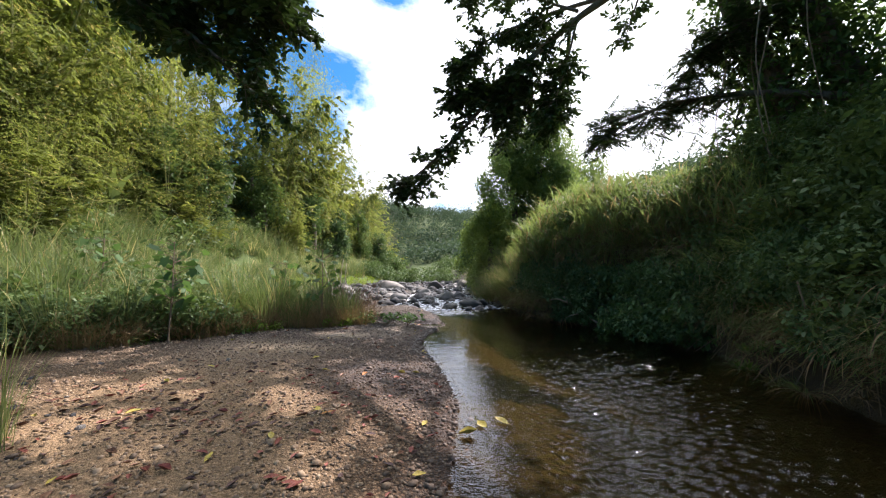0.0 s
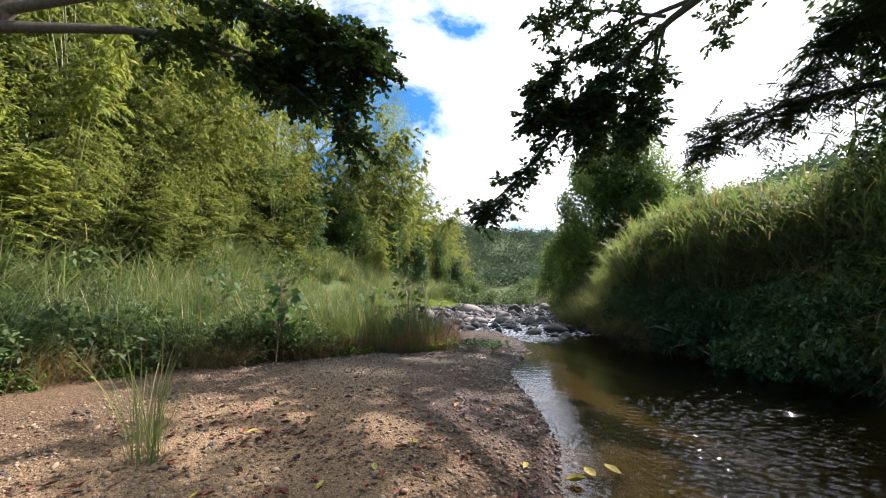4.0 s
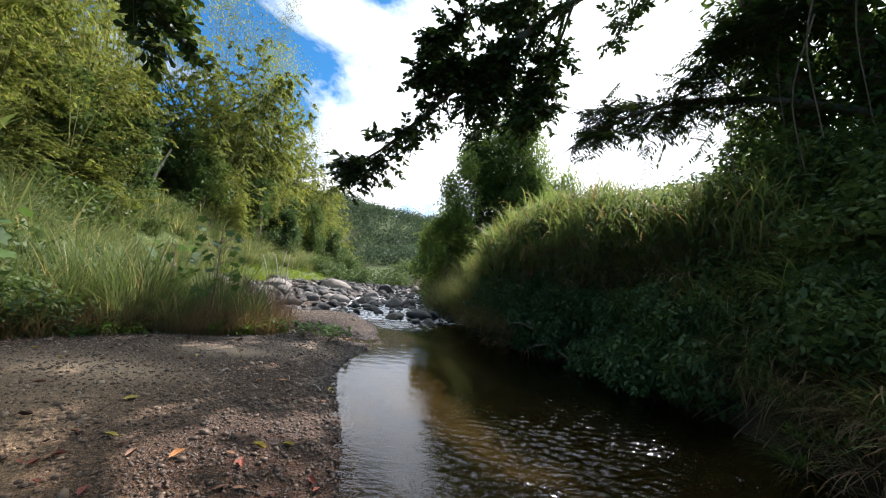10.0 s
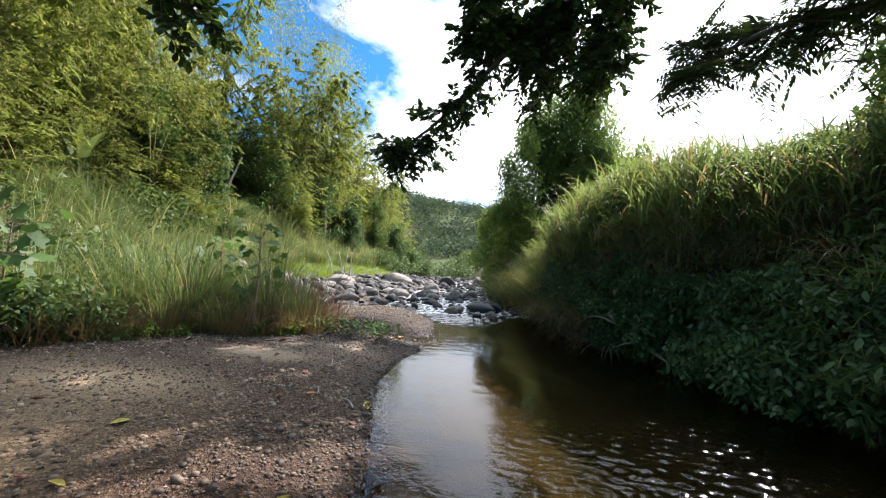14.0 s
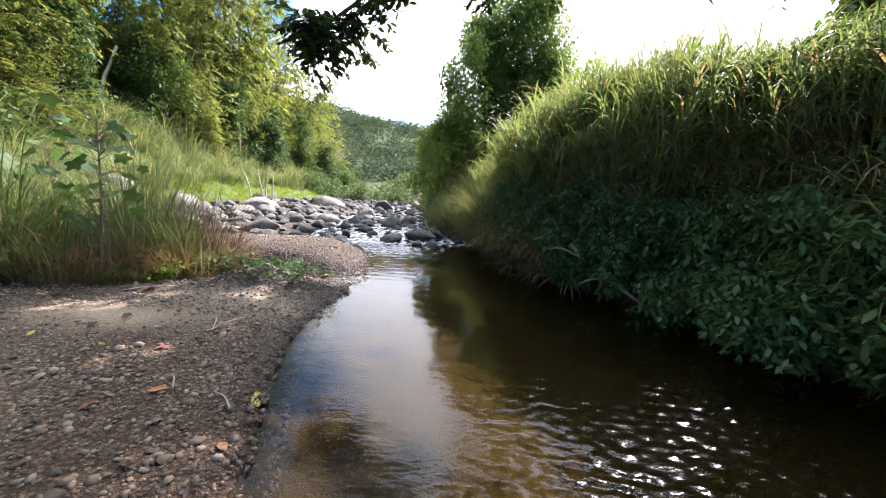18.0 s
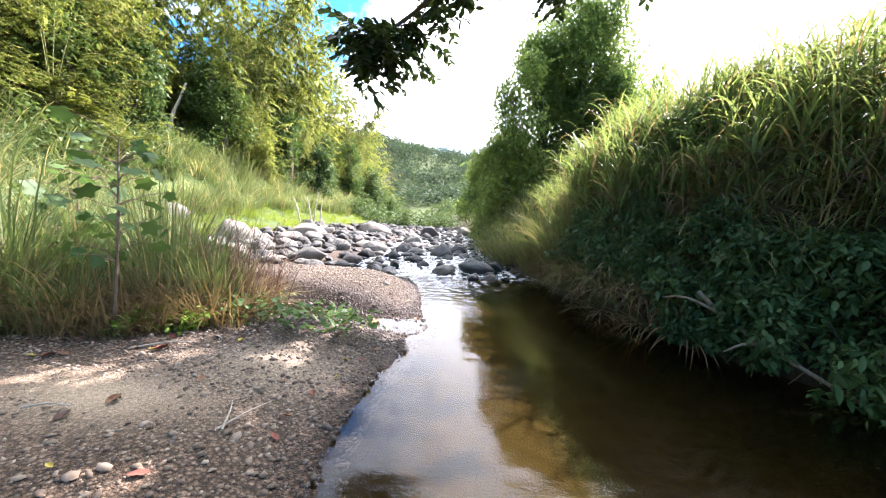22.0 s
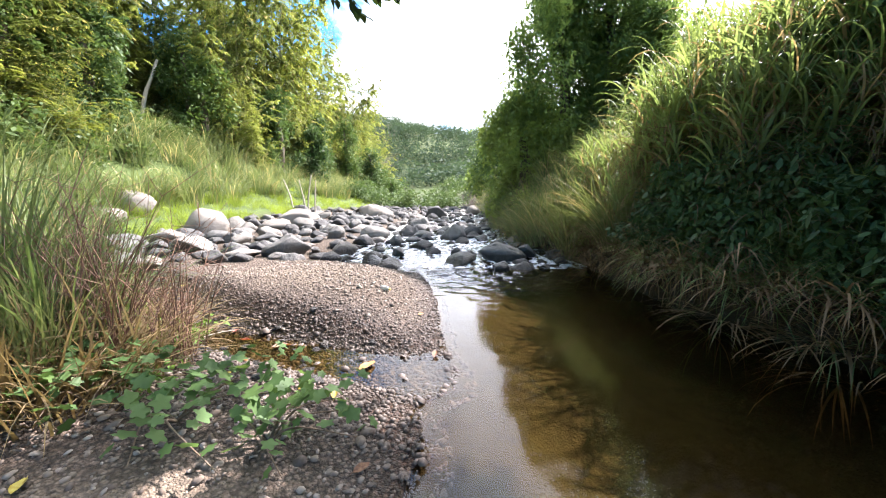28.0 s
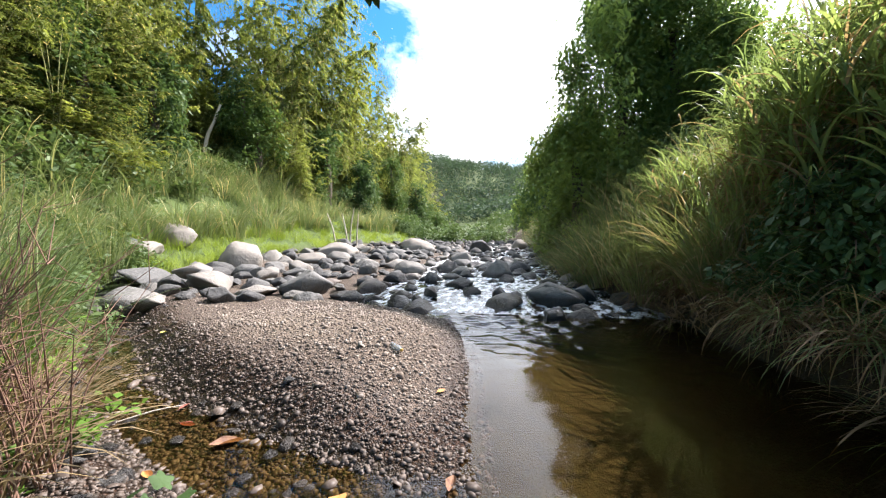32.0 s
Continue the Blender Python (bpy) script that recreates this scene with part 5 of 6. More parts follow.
# tree on the far bank whose bough hangs over the stream
tree("overhanging_tree", "large dark tree leaning over the stream with drooping boughs",
     [(9.4, 10.2, 2.8), (8.9, 10.1, 4.2), (8.2, 10.1, 5.8), (7.6, 10.4, 8.4), (6.8, 10.6, 13)],
     [([(7.0, 9.9, 8.8), (6.0, 12.0, 10.4), (3.5, 13.8, 9.6), (1.2, 14.2, 7.6), (-0.6, 14.3, 5.8), (-1.7, 14.2, 4.95)], 0.16, 3.0),
      ([(3.8, 13.6, 9.8), (2.6, 14.0, 8.6), (1.9, 14.2, 7.2)], 0.06, 2.2),
      # next two limbs are added to shade the upper end of the gravel
      ([(3.6, 13.8, 9.6), (3.4, 15.4, 8.7), (2.4, 16.6, 7.4)], 0.06, 1.1),
      ([(4.4, 13.4, 10.1), (4.6, 15.4, 9.4), (4.2, 17.0, 8.2)], 0.06, 1.1),
      ([(5.4, 12.6, 10.4), (3.8, 13.8, 10.8), (1.6, 14.4, 10.4), (0.6, 14.6, 9.4)], 0.08, 2.4),
      ([(4.6, 13.2, 10.2), (4.2, 13.9, 8.6), (3.6, 14.1, 7.0)], 0.05, 1.6),
      ([(2.4, 14.1, 8.9), (1.4, 14.3, 8.3), (0.3, 14.4, 8.2)], 0.05, 2.0),
      # limbs from here on are added, mostly above the view, to dapple the gravel
      ([(6.8, 10.6, 11), (6.0, 13.0, 12.6), (4.8, 15.2, 13)], 0.08, 0.5),
      ([(6.8, 10.6, 10.5), (7.0, 13.4, 11.4), (7.2, 15.6, 11)], 0.08, 0.5),
      ([(4.6, 13.2, 10.4), (2.8, 14.8, 12.4), (1.0, 15.4, 12.9)], 0.06, 0.9),
      ([(6.6, 10.3, 11), (5.4, 11.5, 12.2), (3.2, 12.6, 12.2)], 0.08, 0.5),
      ([(6.4, 10.2, 12), (4.4, 9.6, 13.4), (2.2, 9.4, 13.6)], 0.08, 0.5),
      ([(6.4, 10.2, 12), (6.4, 12.4, 13.6), (6.8, 14.4, 13.6)], 0.08, 0.5),
      ([(6.4, 10.2, 12), (7.4, 8.0, 13.4), (7.0, 6.0, 13.6)], 0.08, 0.5)],
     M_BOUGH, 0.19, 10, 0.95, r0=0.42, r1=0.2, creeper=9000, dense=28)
tree("overhanging_tree", "dark vine-hung tree with feathery leaves on the high bank",
     [(10.2, 9.2, 2.8), (9.4, 9.3, 5.0), (8.8, 9.6, 7.5), (8.6, 9.4, 12)],
     [([(9.2, 9.0, 5.0), (7.4, 9.8, 5.6), (5.6, 10.3, 5.6), (4.2, 10.5, 5.0)], 0.1, 2.6),
      ([(9.0, 8.9, 7.5), (7.6, 9.6, 7.4), (6.2, 10.0, 6.4)], 0.08, 2.0),
      ([(9.0, 8.9, 9.5), (10.0, 8.0, 10.5), (11, 7.2, 10.5)], 0.08, 2.5),
      # this limb and the last are unseen, added to shade the gravel
      ([(8.9, 8.8, 10.5), (7.8, 6.8, 11.6), (6.6, 5.0, 11.6)], 0.08, 1.3),
      ([(8.9, 8.8, 10.0), (8.2, 7.2, 9.4), (7.6, 6.0, 8.4)], 0.08, 2.4),
      ([(8.8, 8.6, 11.5), (10, 10.5, 12.8), (10.4, 12.5, 12.6)], 0.08, 1.3)],
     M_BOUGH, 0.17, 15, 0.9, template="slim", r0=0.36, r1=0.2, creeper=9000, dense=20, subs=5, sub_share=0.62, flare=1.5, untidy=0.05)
# tree on the near side whose crown comes into view overhead
tree("overhanging_tree", "broad-leaved tree reaching over the gravel shore",
     [(-11.5, 3.0, 0.5), (-11.2, 3.6, 4), (-10.6, 4.6, 7), (-9.8, 5.6, 9.5)],
     [([(-10.4, 4.8, 7.5), (-8.6, 7.2, 8.6), (-6.4, 9.0, 7.9), (-4.4, 9.9, 6.0)], 0.13, 2.6),
      ([(-10.2, 5.0, 8.0), (-7.8, 7.2, 9.8), (-5.6, 8.8, 9.4), (-3.8, 9.7, 8.0)], 0.12, 3.0),
      ([(-8.0, 7.6, 8.8), (-7.2, 9.0, 8.8), (-6.4, 9.8, 8.2)], 0.08, 2.4),
      ([(-7.4, 7.6, 9.6), (-5.8, 9.2, 8.8), (-4.6, 9.8, 7.4)], 0.07, 2.2),
      ([(-6.4, 8.4, 9.6), (-5.4, 9.6, 9.4), (-4.2, 10.0, 9.2)], 0.07, 2.4)],
     M_BOUGH, 0.22, 10, 0.9, template="obovate", r0=0.34, r1=0.18)


def draped_tree(x, y, tall, wide, seed, n=9000, label="tree smothered in dark creepers above the bank", m=None, size=0.24):
    """A tree under hanging creepers: many small uneven lobes, with thin shoots that stand off it."""
    r = np.random.default_rng(seed)
    z0 = ground_at(x, y)
    root = thing("draped_tree", label, "tree", (x, y, z0 - 0.3), "draped trees")
    line, (v, f) = limb_mesh([(0, 0, 0), (0.2, 0.1, tall * 0.4), (-0.1, 0.2, tall * 0.9)], 0.35, 0.12)
    part("trunk", mesh_of("trunk", v, f, M_BARK), root)
    lobes = int(24 + 4 * wide)
    h = r.uniform(0.1, 0.97, lobes)
    a = r.uniform(0, 6.283, lobes)
    rad = wide * 0.5 * (1.0 - 0.12 * h - 0.5 * h ** 5) * r.uniform(0.15, 1.0, lobes)
    c = np.stack([np.cos(a) * rad, np.sin(a) * rad, h * tall], 1)
    lobe = wide * r.uniform(0.1, 0.2, lobes)
    k = r.integers(0, lobes, n)
    d = unit(r.normal(0, 1, (n, 3)))
    p = c[k] + d * (lobe[k] * r.uniform(0.35, 1.05, n))[:, None] * np.array([1, 1, 1.5])
    p[:, 2] = np.maximum(p[:, 2], 0.1)
    v, f = leaves(p, size, "kite", 0.8, droop=0.5)
    shoots = max(8, int(6 * wide))
    k = r.integers(0, lobes, shoots)
    d = unit(r.normal(0, 1, (shoots, 3)) * np.array([1, 1, 0.7]) + np.array([0, 0, 0.25]))
    o = c[k] + d * lobe[k][:, None] * 0.8
    e = o + d * r.uniform(0.4, 1.2, shoots)[:, None]
    v, f = join((v, f), twig_leaves(o, e, 14, size * 0.8, "kite"))
    part("crown", mesh_of("crown", v, f, m or M_VINE), root)
    return root


for x, y, tall, wide in ((-20.9, 35.6, 8.5, 4.4), (-19.2, 34.8, 6.5, 4.4), (-18.9, 26.6, 6.5, 4.0), (-19.8, 24.0, 7.5, 4.0), (-17.0, 41.0, 7.0, 4.0),
                         (-17.2, 49.0, 6.5, 4.0), (-16.0, 45.0, 5.5, 3.6), (-16.5, 56.0, 8, 4.5), (-15.0, 62.0, 6, 5), (-13.0, 66, 4.5, 6)):
    draped_tree(x, y, tall, wide, int(y * 10), 5200, "dark creeper-covered column of a tree in the bamboo")
HUNG = "tree smothered in hanging green creepers on the bank"
draped_tree(5.5, 26.6, 10.2, 6.4, 1, 46000, HUNG, M_DRAPE, 0.165)
draped_tree(3.5, 26.2, 8.8, 6.4, 12, 38000, HUNG, M_DRAPE, 0.165)
draped_tree(8.0, 27.6, 7.4, 5.6, 2, 26000, HUNG, M_DRAPE, 0.165)
draped_tree(1.8, 25.4, 4.6, 4.0, 13, 14000, HUNG, M_DRAPE, 0.165)
draped_tree(3.2, 36.0, 6.0, 6.0, 3, 7000)
draped_tree(1.5, 46.0, 4.5, 6.0, 4, 6000)
draped_tree(11.0, 20.0, 3.6, 4.0, 5, 7000)
draped_tree(13.5, 17.0, 5.6, 3.0, 6, 7000)
draped_tree(11.5, 7.0, 6.5, 6.5, 7, 10000)
draped_tree(10.5, 2.5, 6.5, 6.5, 8, 9000)
draped_tree(11.0, -5.0, 8.0, 7, 9, 6000)
draped_tree(-6.0, -14.0, 9.0, 8, 10, 6000)
draped_tree(2.0, -26.0, 9.0, 9, 11, 6000)

def finish_stuff():
    for (name, label, category), bits in joined.items():
        mats = []
        for _, _, m in bits:
            if m not in mats:
                mats.append(m)
        v, q = join(*[(a, b) for a, b, _ in bits])
        me = mesh_of(name, v, q, mats)
        me.polygons.foreach_set("material_index", np.concatenate([np.full(len(b), mats.index(m), np.int32) for _, b, m in bits]))
        thing(name, label, category, kind="stuff", me=me)


# ---- far woods on the ridge ----
n_tree = 3600
wx = rng.uniform(-170, 70, n_tree)
wy = rng.uniform(70, 300, n_tree)
ok = (wy > 130) | (np.abs(wx + 0.35 * wy - 12) > 14 + 0.08 * wy)
wx, wy = wx[ok], wy[ok]
per = 50
big = np.repeat(np.stack([wx, wy, height(wx, wy) + 2.0], 1), per, 0)
big += rng.normal(0, 1, big.shape) * np.array([2.0, 2.0, 1.6])
v, f = leaves(big, 1.1, "kite", 0.8, droop=0.2)
thing("woods", "dense dark green forest on the far ridge", "forest", kind="stuff", me=mesh_of("woods", v, f, M_FOREST))
for i in range(60):
    y = r_veg.uniform(46, 75)
    x = float(np.interp(y, LEFT_Y, LEFT_X)) + r_veg.uniform(-4, 14)
    plant("shrub", BUSH, x, y, r_veg.uniform(1.2, 2.4), "rounded green shrub beyond the riffle", "shrub", "far shrubs", 0.6)


# ---- single plants ----
def lobed_leaf(n=5):
    """A broad lobed leaf, one unit long, folded a little along its middle."""
    a = np.linspace(-2.6, 2.6, 21)
    r = 0.5 + 0.13 * np.cos(a * n)
    rim = np.stack([np.sin(a) * r, 0.5 + np.cos(a) * r, 0.06 - 0.16 * (r * np.sin(a)) ** 2 - 0.1 * np.maximum(np.cos(a), 0)], 1)
    v = np.concatenate([[(0, 0.45, 0)], rim, [(0, 0.02, 0)]])
    tri = [(0, i, i + 1) for i in range(1, 21)] + [(0, 21, 22), (0, 22, 1)]
    return v, np.array(tri)


LOBED_V, LOBED_F = lobed_leaf()
LOBED = mesh_of("leaf", LOBED_V, None, M_BROADLEAF, LOBED_F)


def leaf_parts(root, spots, size, me=LOBED, r=None, tilt=0.75):
    for p in spots:
        lf = part("leaf", me, root)
        lf.location = tuple(p)
        lf.rotation_euler = (r.uniform(-tilt, tilt) - (0.15 if tilt > 0.6 else 0.75), r.uniform(-tilt, tilt), r.uniform(0, 6.28))
        k = size * r.uniform(0.6, 1.2)
        lf.scale = (k, k, k)


def creeping_plant(at, n, spread, size, seed, label):
    r = random.Random(seed)
    root = thing("creeping_plant", label, "plant", at, "creeping plants")
    for s in range(6):
        a = r.uniform(0, 6.28)
        ln = spread * r.uniform(0.5, 1.0)
        pts = [(0, 0, 0.02), (math.cos(a) * ln * 0.4, math.sin(a) * ln * 0.4, 0.16), (math.cos(a + 0.3) * ln, math.sin(a + 0.3) * ln, 0.08)]
        line = curve_points(pts, 10)
        part("stem", mesh_of("stem", *tube(line, np.linspace(0.008, 0.003, 10), 5), M_ROOT), root)
        leaf_parts(root, [line[r.randrange(2, 10)] + np.array([r.uniform(-0.1, 0.1), r.uniform(-0.1, 0.1), r.uniform(0.02, 0.2)]) for _ in range(n // 6)], size, r=r)
    return root


creeping_plant((-1.75, 11.15, ground_at(-1.75, 11.15)), 114, 0.75, 0.078, 1, "creeping plant with broad lobed leaves on the gravel")
creeping_plant((-1.15, 11.05, ground_at(-1.15, 11.05)), 84, 0.5, 0.078, 2, "creeping plant with broad lobed leaves on the gravel")
creeping_plant((-2.4, 11.25, ground_at(-2.4, 11.25)), 102, 0.6, 0.075, 3, "creeping plant with bright lobed leaves on the gravel")


def sapling(at, tall, n, size, seed, label):
    r = random.Random(seed)
    root = thing("sapling", label, "sapling", at, "saplings")
    line = curve_points([(0, 0, -0.05), (0.05, 0.03, tall * 0.5), (0.02, 0.1, tall)], 12)
    part("stem", mesh_of("stem", *tube(line, np.linspace(0.022, 0.007, 12), 6), M_ROOT), root)
    for i in range(n):
        s = r.uniform(0.35, 1.0)
        o = np.array([np.interp(s * 11, np.arange(12), line[:, k]) for k in range(3)])
        a = i * 2.4
        e = o + np.array([math.cos(a), math.sin(a), r.uniform(0.1, 0.5)]) * r.uniform(0.2, 0.5)
        part("leaf_stalk", mesh_of("leaf_stalk", *tube(np.array([o, (o + e) / 2 + np.array([0, 0, 0.04]), e]), [0.006, 0.005, 0.003], 4), M_ROOT), root)
        leaf_parts(root, [e], size, r=r, tilt=0.45)
    return root


sapling((-3.4, 10.5, ground_at(-3.4, 10.5)), 2.1, 40, 0.18, 6, "slim sapling with large lobed leaves rising from the grass")
sapling((-5.6, 8.0, ground_at(-5.6, 8.0)), 2.1, 39, 0.21, 7, "bushy sapling with large lobed dark leaves in the meadow")
sapling((-5.9, 8.4, ground_at(-5.9, 8.4)), 1.8, 33, 0.21, 8, "bushy sapling with large lobed dark leaves in the meadow")
sapling((-4.9, 11.4, ground_at(-4.9, 11.4)), 1.7, 27, 0.21, 9, "sapling with lobed leaves rising from the grass")
sapling((-8.8, 9.5, ground_at(-8.8, 9.5)), 2.3, 36, 0.21, 10, "bushy sapling with large lobed leaves in the meadow")


# bare pale stems at the foot of the bamboo
for x, y, h, dx in ((-11.0, 33.0, 2.6, 0.3), (-11.3, 33.3, 2.2, -0.4), (-10.6, 33.2, 2.4, 0.1), (-12.0, 33.0, 2.0, -0.6)):
    z = ground_at(x, y)
    st = thing("snag", "thin bare pale stem at the foot of the bamboo", "dead wood", (x, y, z - 0.1), "dead stems", me=mesh_of("dead_stem", *tube(curve_points([(0, 0, 0), (dx * 0.3, 0, h * 0.5), (dx, 0.1, h)], 8), np.linspace(0.06, 0.03, 8), 6, 0.05), M_DEADWOOD))


def twiggy_shrub(at, n, tall, seed, label):
    r = np.random.default_rng(seed)
    root = thing("twiggy_shrub", label, "shrub", at, "twiggy shrubs")
    for i in range(n):
        a, ln = r.uniform(0, 6.28), tall * r.uniform(0.5, 1.0)
        lean = r.uniform(0.1, 0.7)
        p = np.array([(0, 0, 0), (math.cos(a) * lean * 0.4 * ln, math.sin(a) * lean * 0.4 * ln, ln * 0.55), (math.cos(a) * lean * ln, math.sin(a) * lean * ln, ln)])
        p += np.array([r.uniform(-0.15, 0.15), r.uniform(-0.15, 0.15), 0])
        line = curve_points(p, 6)
        bits = [tube(line, np.linspace(0.007, 0.002, 6), 4)]
        for q in range(4):
            o = line[r.integers(2, 6)]
            d = r.normal(0, 0.14, 3) + np.array([0, 0, 0.1])
            bits.append(tube(np.array([o, o + d * 0.5, o + d]), [0.003, 0.0025, 0.001], 3))
        part("stem", mesh_of("stem", *join(*bits), M_TWIG), root)
    return root


M_TWIG = plain("red_twigs", (0.12, 0.065, 0.045), (0.26, 0.16, 0.11), 9.0, 0.8, 0.2)
twiggy_shrub((-2.7, 11.7, ground_at(-2.7, 11.7)), 40, 1.3, 1, "bare reddish-brown twiggy shrub beside the meadow grass")
twiggy_shrub((-3.2, 11.9, ground_at(-3.2, 11.9)), 40, 1.4, 2, "bare reddish-brown twiggy shrub beside the meadow grass")
twiggy_shrub((-2.4, 11.95, ground_at(-2.4, 11.95)), 30, 1.0, 3, "bare reddish-brown twiggy shrub beside the meadow grass")
twiggy_shrub((-3.9, 12.6, ground_at(-3.9, 12.6)), 16, 1.4, 4, "bare brown twiggy shrub above the side channel")
twiggy_shrub((-4.6, 10.4, ground_at(-4.6, 10.4)), 30, 0.9, 5, "bare reddish-brown twiggy shrub at the gravel's edge")

# pale tuft standing alone on the gravel
plant("grass_tussock", LONE, -3.0, 3.3, 0.8, "lone pale yellow-green grass tuft on the gravel", "grass", "lone tufts", tilt=0.05)
plant("grass_tussock", LONE, -3.15, 3.45, 0.55, "lone pale yellow-green grass tuft on the gravel", "grass", "lone tufts", tilt=0.05)


def banana(at, tall, seed):
    r = random.Random(seed)
    root = thing("banana_plant", "banana plant with upright bright leaves on the slope", "banana plant", at, "banana plants")
    part("stem", mesh_of("stem", *tube(np.array([(0, 0, -0.2), (0, 0, tall * 0.3), (0.05, 0, tall * 0.55)]), [0.16, 0.13, 0.07], 8), M_CULM), root)
    for i in range(6):
        a = i * 1.1 + r.uniform(-0.2, 0.2)
        base = np.array([[0.0, 0.0, tall * 0.5]])
        v, f = blades(base, np.array([a]), np.array([tall * 0.62]), np.array([r.uniform(0.1, 0.5)]), np.array([r.uniform(0.3, 1.2)]), np.array([0.38]), 8)
        part("leaf", mesh_of("leaf", v, f, M_GRASS), root)


banana((-17.6, 18.2, ground_at(-17.6, 18.2)), 3.6, 1)

# ---- dead wood ----
def dead_limb(name, pts, r0, r1, label, m=M_DEADWOOD, n=14, twigs=()):
    root = thing(name, label, "dead wood", pts[0])
    o = np.array(pts[0])
    line = curve_points(np.array(pts) - o, n)
    part("stem", mesh_of("stem", *tube(line, np.linspace(r0, r1, n), 8, 0.07), m), root)
    for t in twigs:
        tl = curve_points(np.array(t) - o, 7)
        part("twig", mesh_of("twig", *tube(tl, np.linspace(r1 * 0.8, r1 * 0.2, 7), 5, 0.05), m), root)
    return root


dead_limb("snag", [(-22.2, 33.0, 5.0), (-22.1, 33.4, 8.2), (-21.95, 34.0, 9.8), (-21.8, 34.5, 11.2)], 0.15, 0.08, "bare white dead trunk standing among the bamboo")
dead_limb("snag", [(-22.6, 12.3, 8.0), (-22.6, 12.3, 10.4), (-22.5, 12.4, 13.2)], 0.2, 0.15, "bare pale dead trunk above the bamboo")
dead_limb("driftwood_log", [(4.12, 10.3, 0.0), (3.8, 10.85, 0.24), (3.48, 11.4, 0.52), (3.28, 11.75, 0.82)], 0.018, 0.032, "weathered brown log leaning from the bank into the water", M_DRIFT, 14,
          [[(3.64, 11.12, 0.38), (3.4, 11.1, 0.36), (3.15, 11.0, 0.3)], [(3.4, 11.55, 0.62), (3.1, 11.7, 0.75), (2.9, 11.9, 0.7)]])
dead_limb("driftwood_log", [(5.0, 9.0, 0.02), (4.7, 9.8, 0.1), (4.45, 10.8, 0.2)], 0.03, 0.02, "thin weathered stick along the foot of the bank", M_DRIFT)
dead_limb("dead_branch", [(6.4, 6.6, 2.0), (6.1, 6.5, 1.85), (5.7, 6.3, 1.55)], 0.03, 0.015, "pale broken branch sticking out of the bank")
r_root = random.Random(21)
for i in range(46):
    y = r_root.uniform(2.5, 13.0)
    x = float(np.interp(y, RIGHT_Y, RIGHT_X))
    h = r_root.uniform(0.35, 1.3)
    e = r_root.uniform(0.15, 0.6)
    out = r_root.uniform(-0.35, 0.1)
    dead_limb("hanging_root", [(x + e, y, h), (x + e * 0.4, y + r_root.uniform(-0.2, 0.2), h * 0.6), (x + out, y + r_root.uniform(-0.3, 0.3), 0.0)], r_root.uniform(0.006, 0.014), 0.004,
              "brown root hanging from the undercut bank to the water", M_ROOT, 8)["group"] = "hanging roots"
for i in range(5):
    y = r_root.uniform(7.5, 10.5)
    x0, z0 = r_root.uniform(6.2, 9.0), r_root.uniform(5, 9)
    dead_limb("hanging_vine", [(x0, y, z0), (x0 - 0.2, y + 0.2, z0 * 0.7 + 0.6), (x0 - 0.3, y - 0.1, z0 * 0.35 + 1.4)], 0.015, 0.008, "thin brown vine hanging from the dark trees", M_ROOT, 8)["group"] = "hanging vines"


# ---- fallen leaves ----
def fallen_material(name, a, b):
    k = Mat(name, 0.6, 0.3)
    co = k.local()
    vein = k.noise(14.0, co, 3.0, 0.6, (1.0, 0.25, 1.0))
    obj = k.node("ShaderNodeObjectInfo")
    col = k.mix(k.ramp(k.noise(5.0, co, 4.0), (0.35, (0.0,) * 3), (0.65, (1.0,) * 3)), a, b)
    col = k.mix(k.ramp(obj.outputs["Random"], (0.0, (0.0,) * 3), (1.0, (0.45,) * 3)), col, (a[0] * 0.45, a[1] * 0.4, a[2] * 0.4))
    return k.done(k.mix(k.ramp(vein, (0.5, (0.0,) * 3), (0.7, (0.4,) * 3)), col, b), k.bump(vein, 0.3, 0.02))


FALLEN = {"red": fallen_material("red_leaf", (0.16, 0.042, 0.03), (0.27, 0.085, 0.05)),
          "brown": fallen_material("brown_leaf", (0.13, 0.06, 0.035), (0.27, 0.14, 0.07)),
          "yellow": fallen_material("yellow_leaf", (0.36, 0.26, 0.03), (0.48, 0.4, 0.1)),
          "orange": fallen_material("orange_leaf", (0.4, 0.16, 0.04), (0.52, 0.25, 0.08)),
          "dark": fallen_material("dark_leaf", (0.05, 0.025, 0.02), (0.1, 0.05, 0.035))}


def fallen_mesh(m, curl):
    rows, out = np.linspace(0, 1, 7), []
    for t in rows:
        w = 0.24 * math.sin(math.pi * min(1, t * 0.93 + 0.04)) ** 0.8
        for s in (-1, -0.5, 0, 0.5, 1):
            out.append((s * w, t - 0.5, curl * (abs(s) ** 1.5) * w * 1.3 + curl * 0.5 * (t - 0.5) ** 2 + 0.02 * math.sin(9 * t + 3 * s)))
    q = [(i * 5 + j, i * 5 + j + 1, (i + 1) * 5 + j + 1, (i + 1) * 5 + j) for i in range(6) for j in range(4)]
    me = mesh_of("blade", np.array(out), np.array(q), m)
    return me


FALLEN_ME = {c: [fallen_mesh(m, k) for k in (0.2, 0.5, 0.85)] for c, m in FALLEN.items()}
STALK = {c: mesh_of("stalk", *tube(np.array([(0, -0.5, 0.03), (0.01, -0.62, 0.05), (0.03, -0.72, 0.04)]), [0.012, 0.01, 0.008], 4), m) for c, m in FALLEN.items()}
r_leaf = random.Random(31)
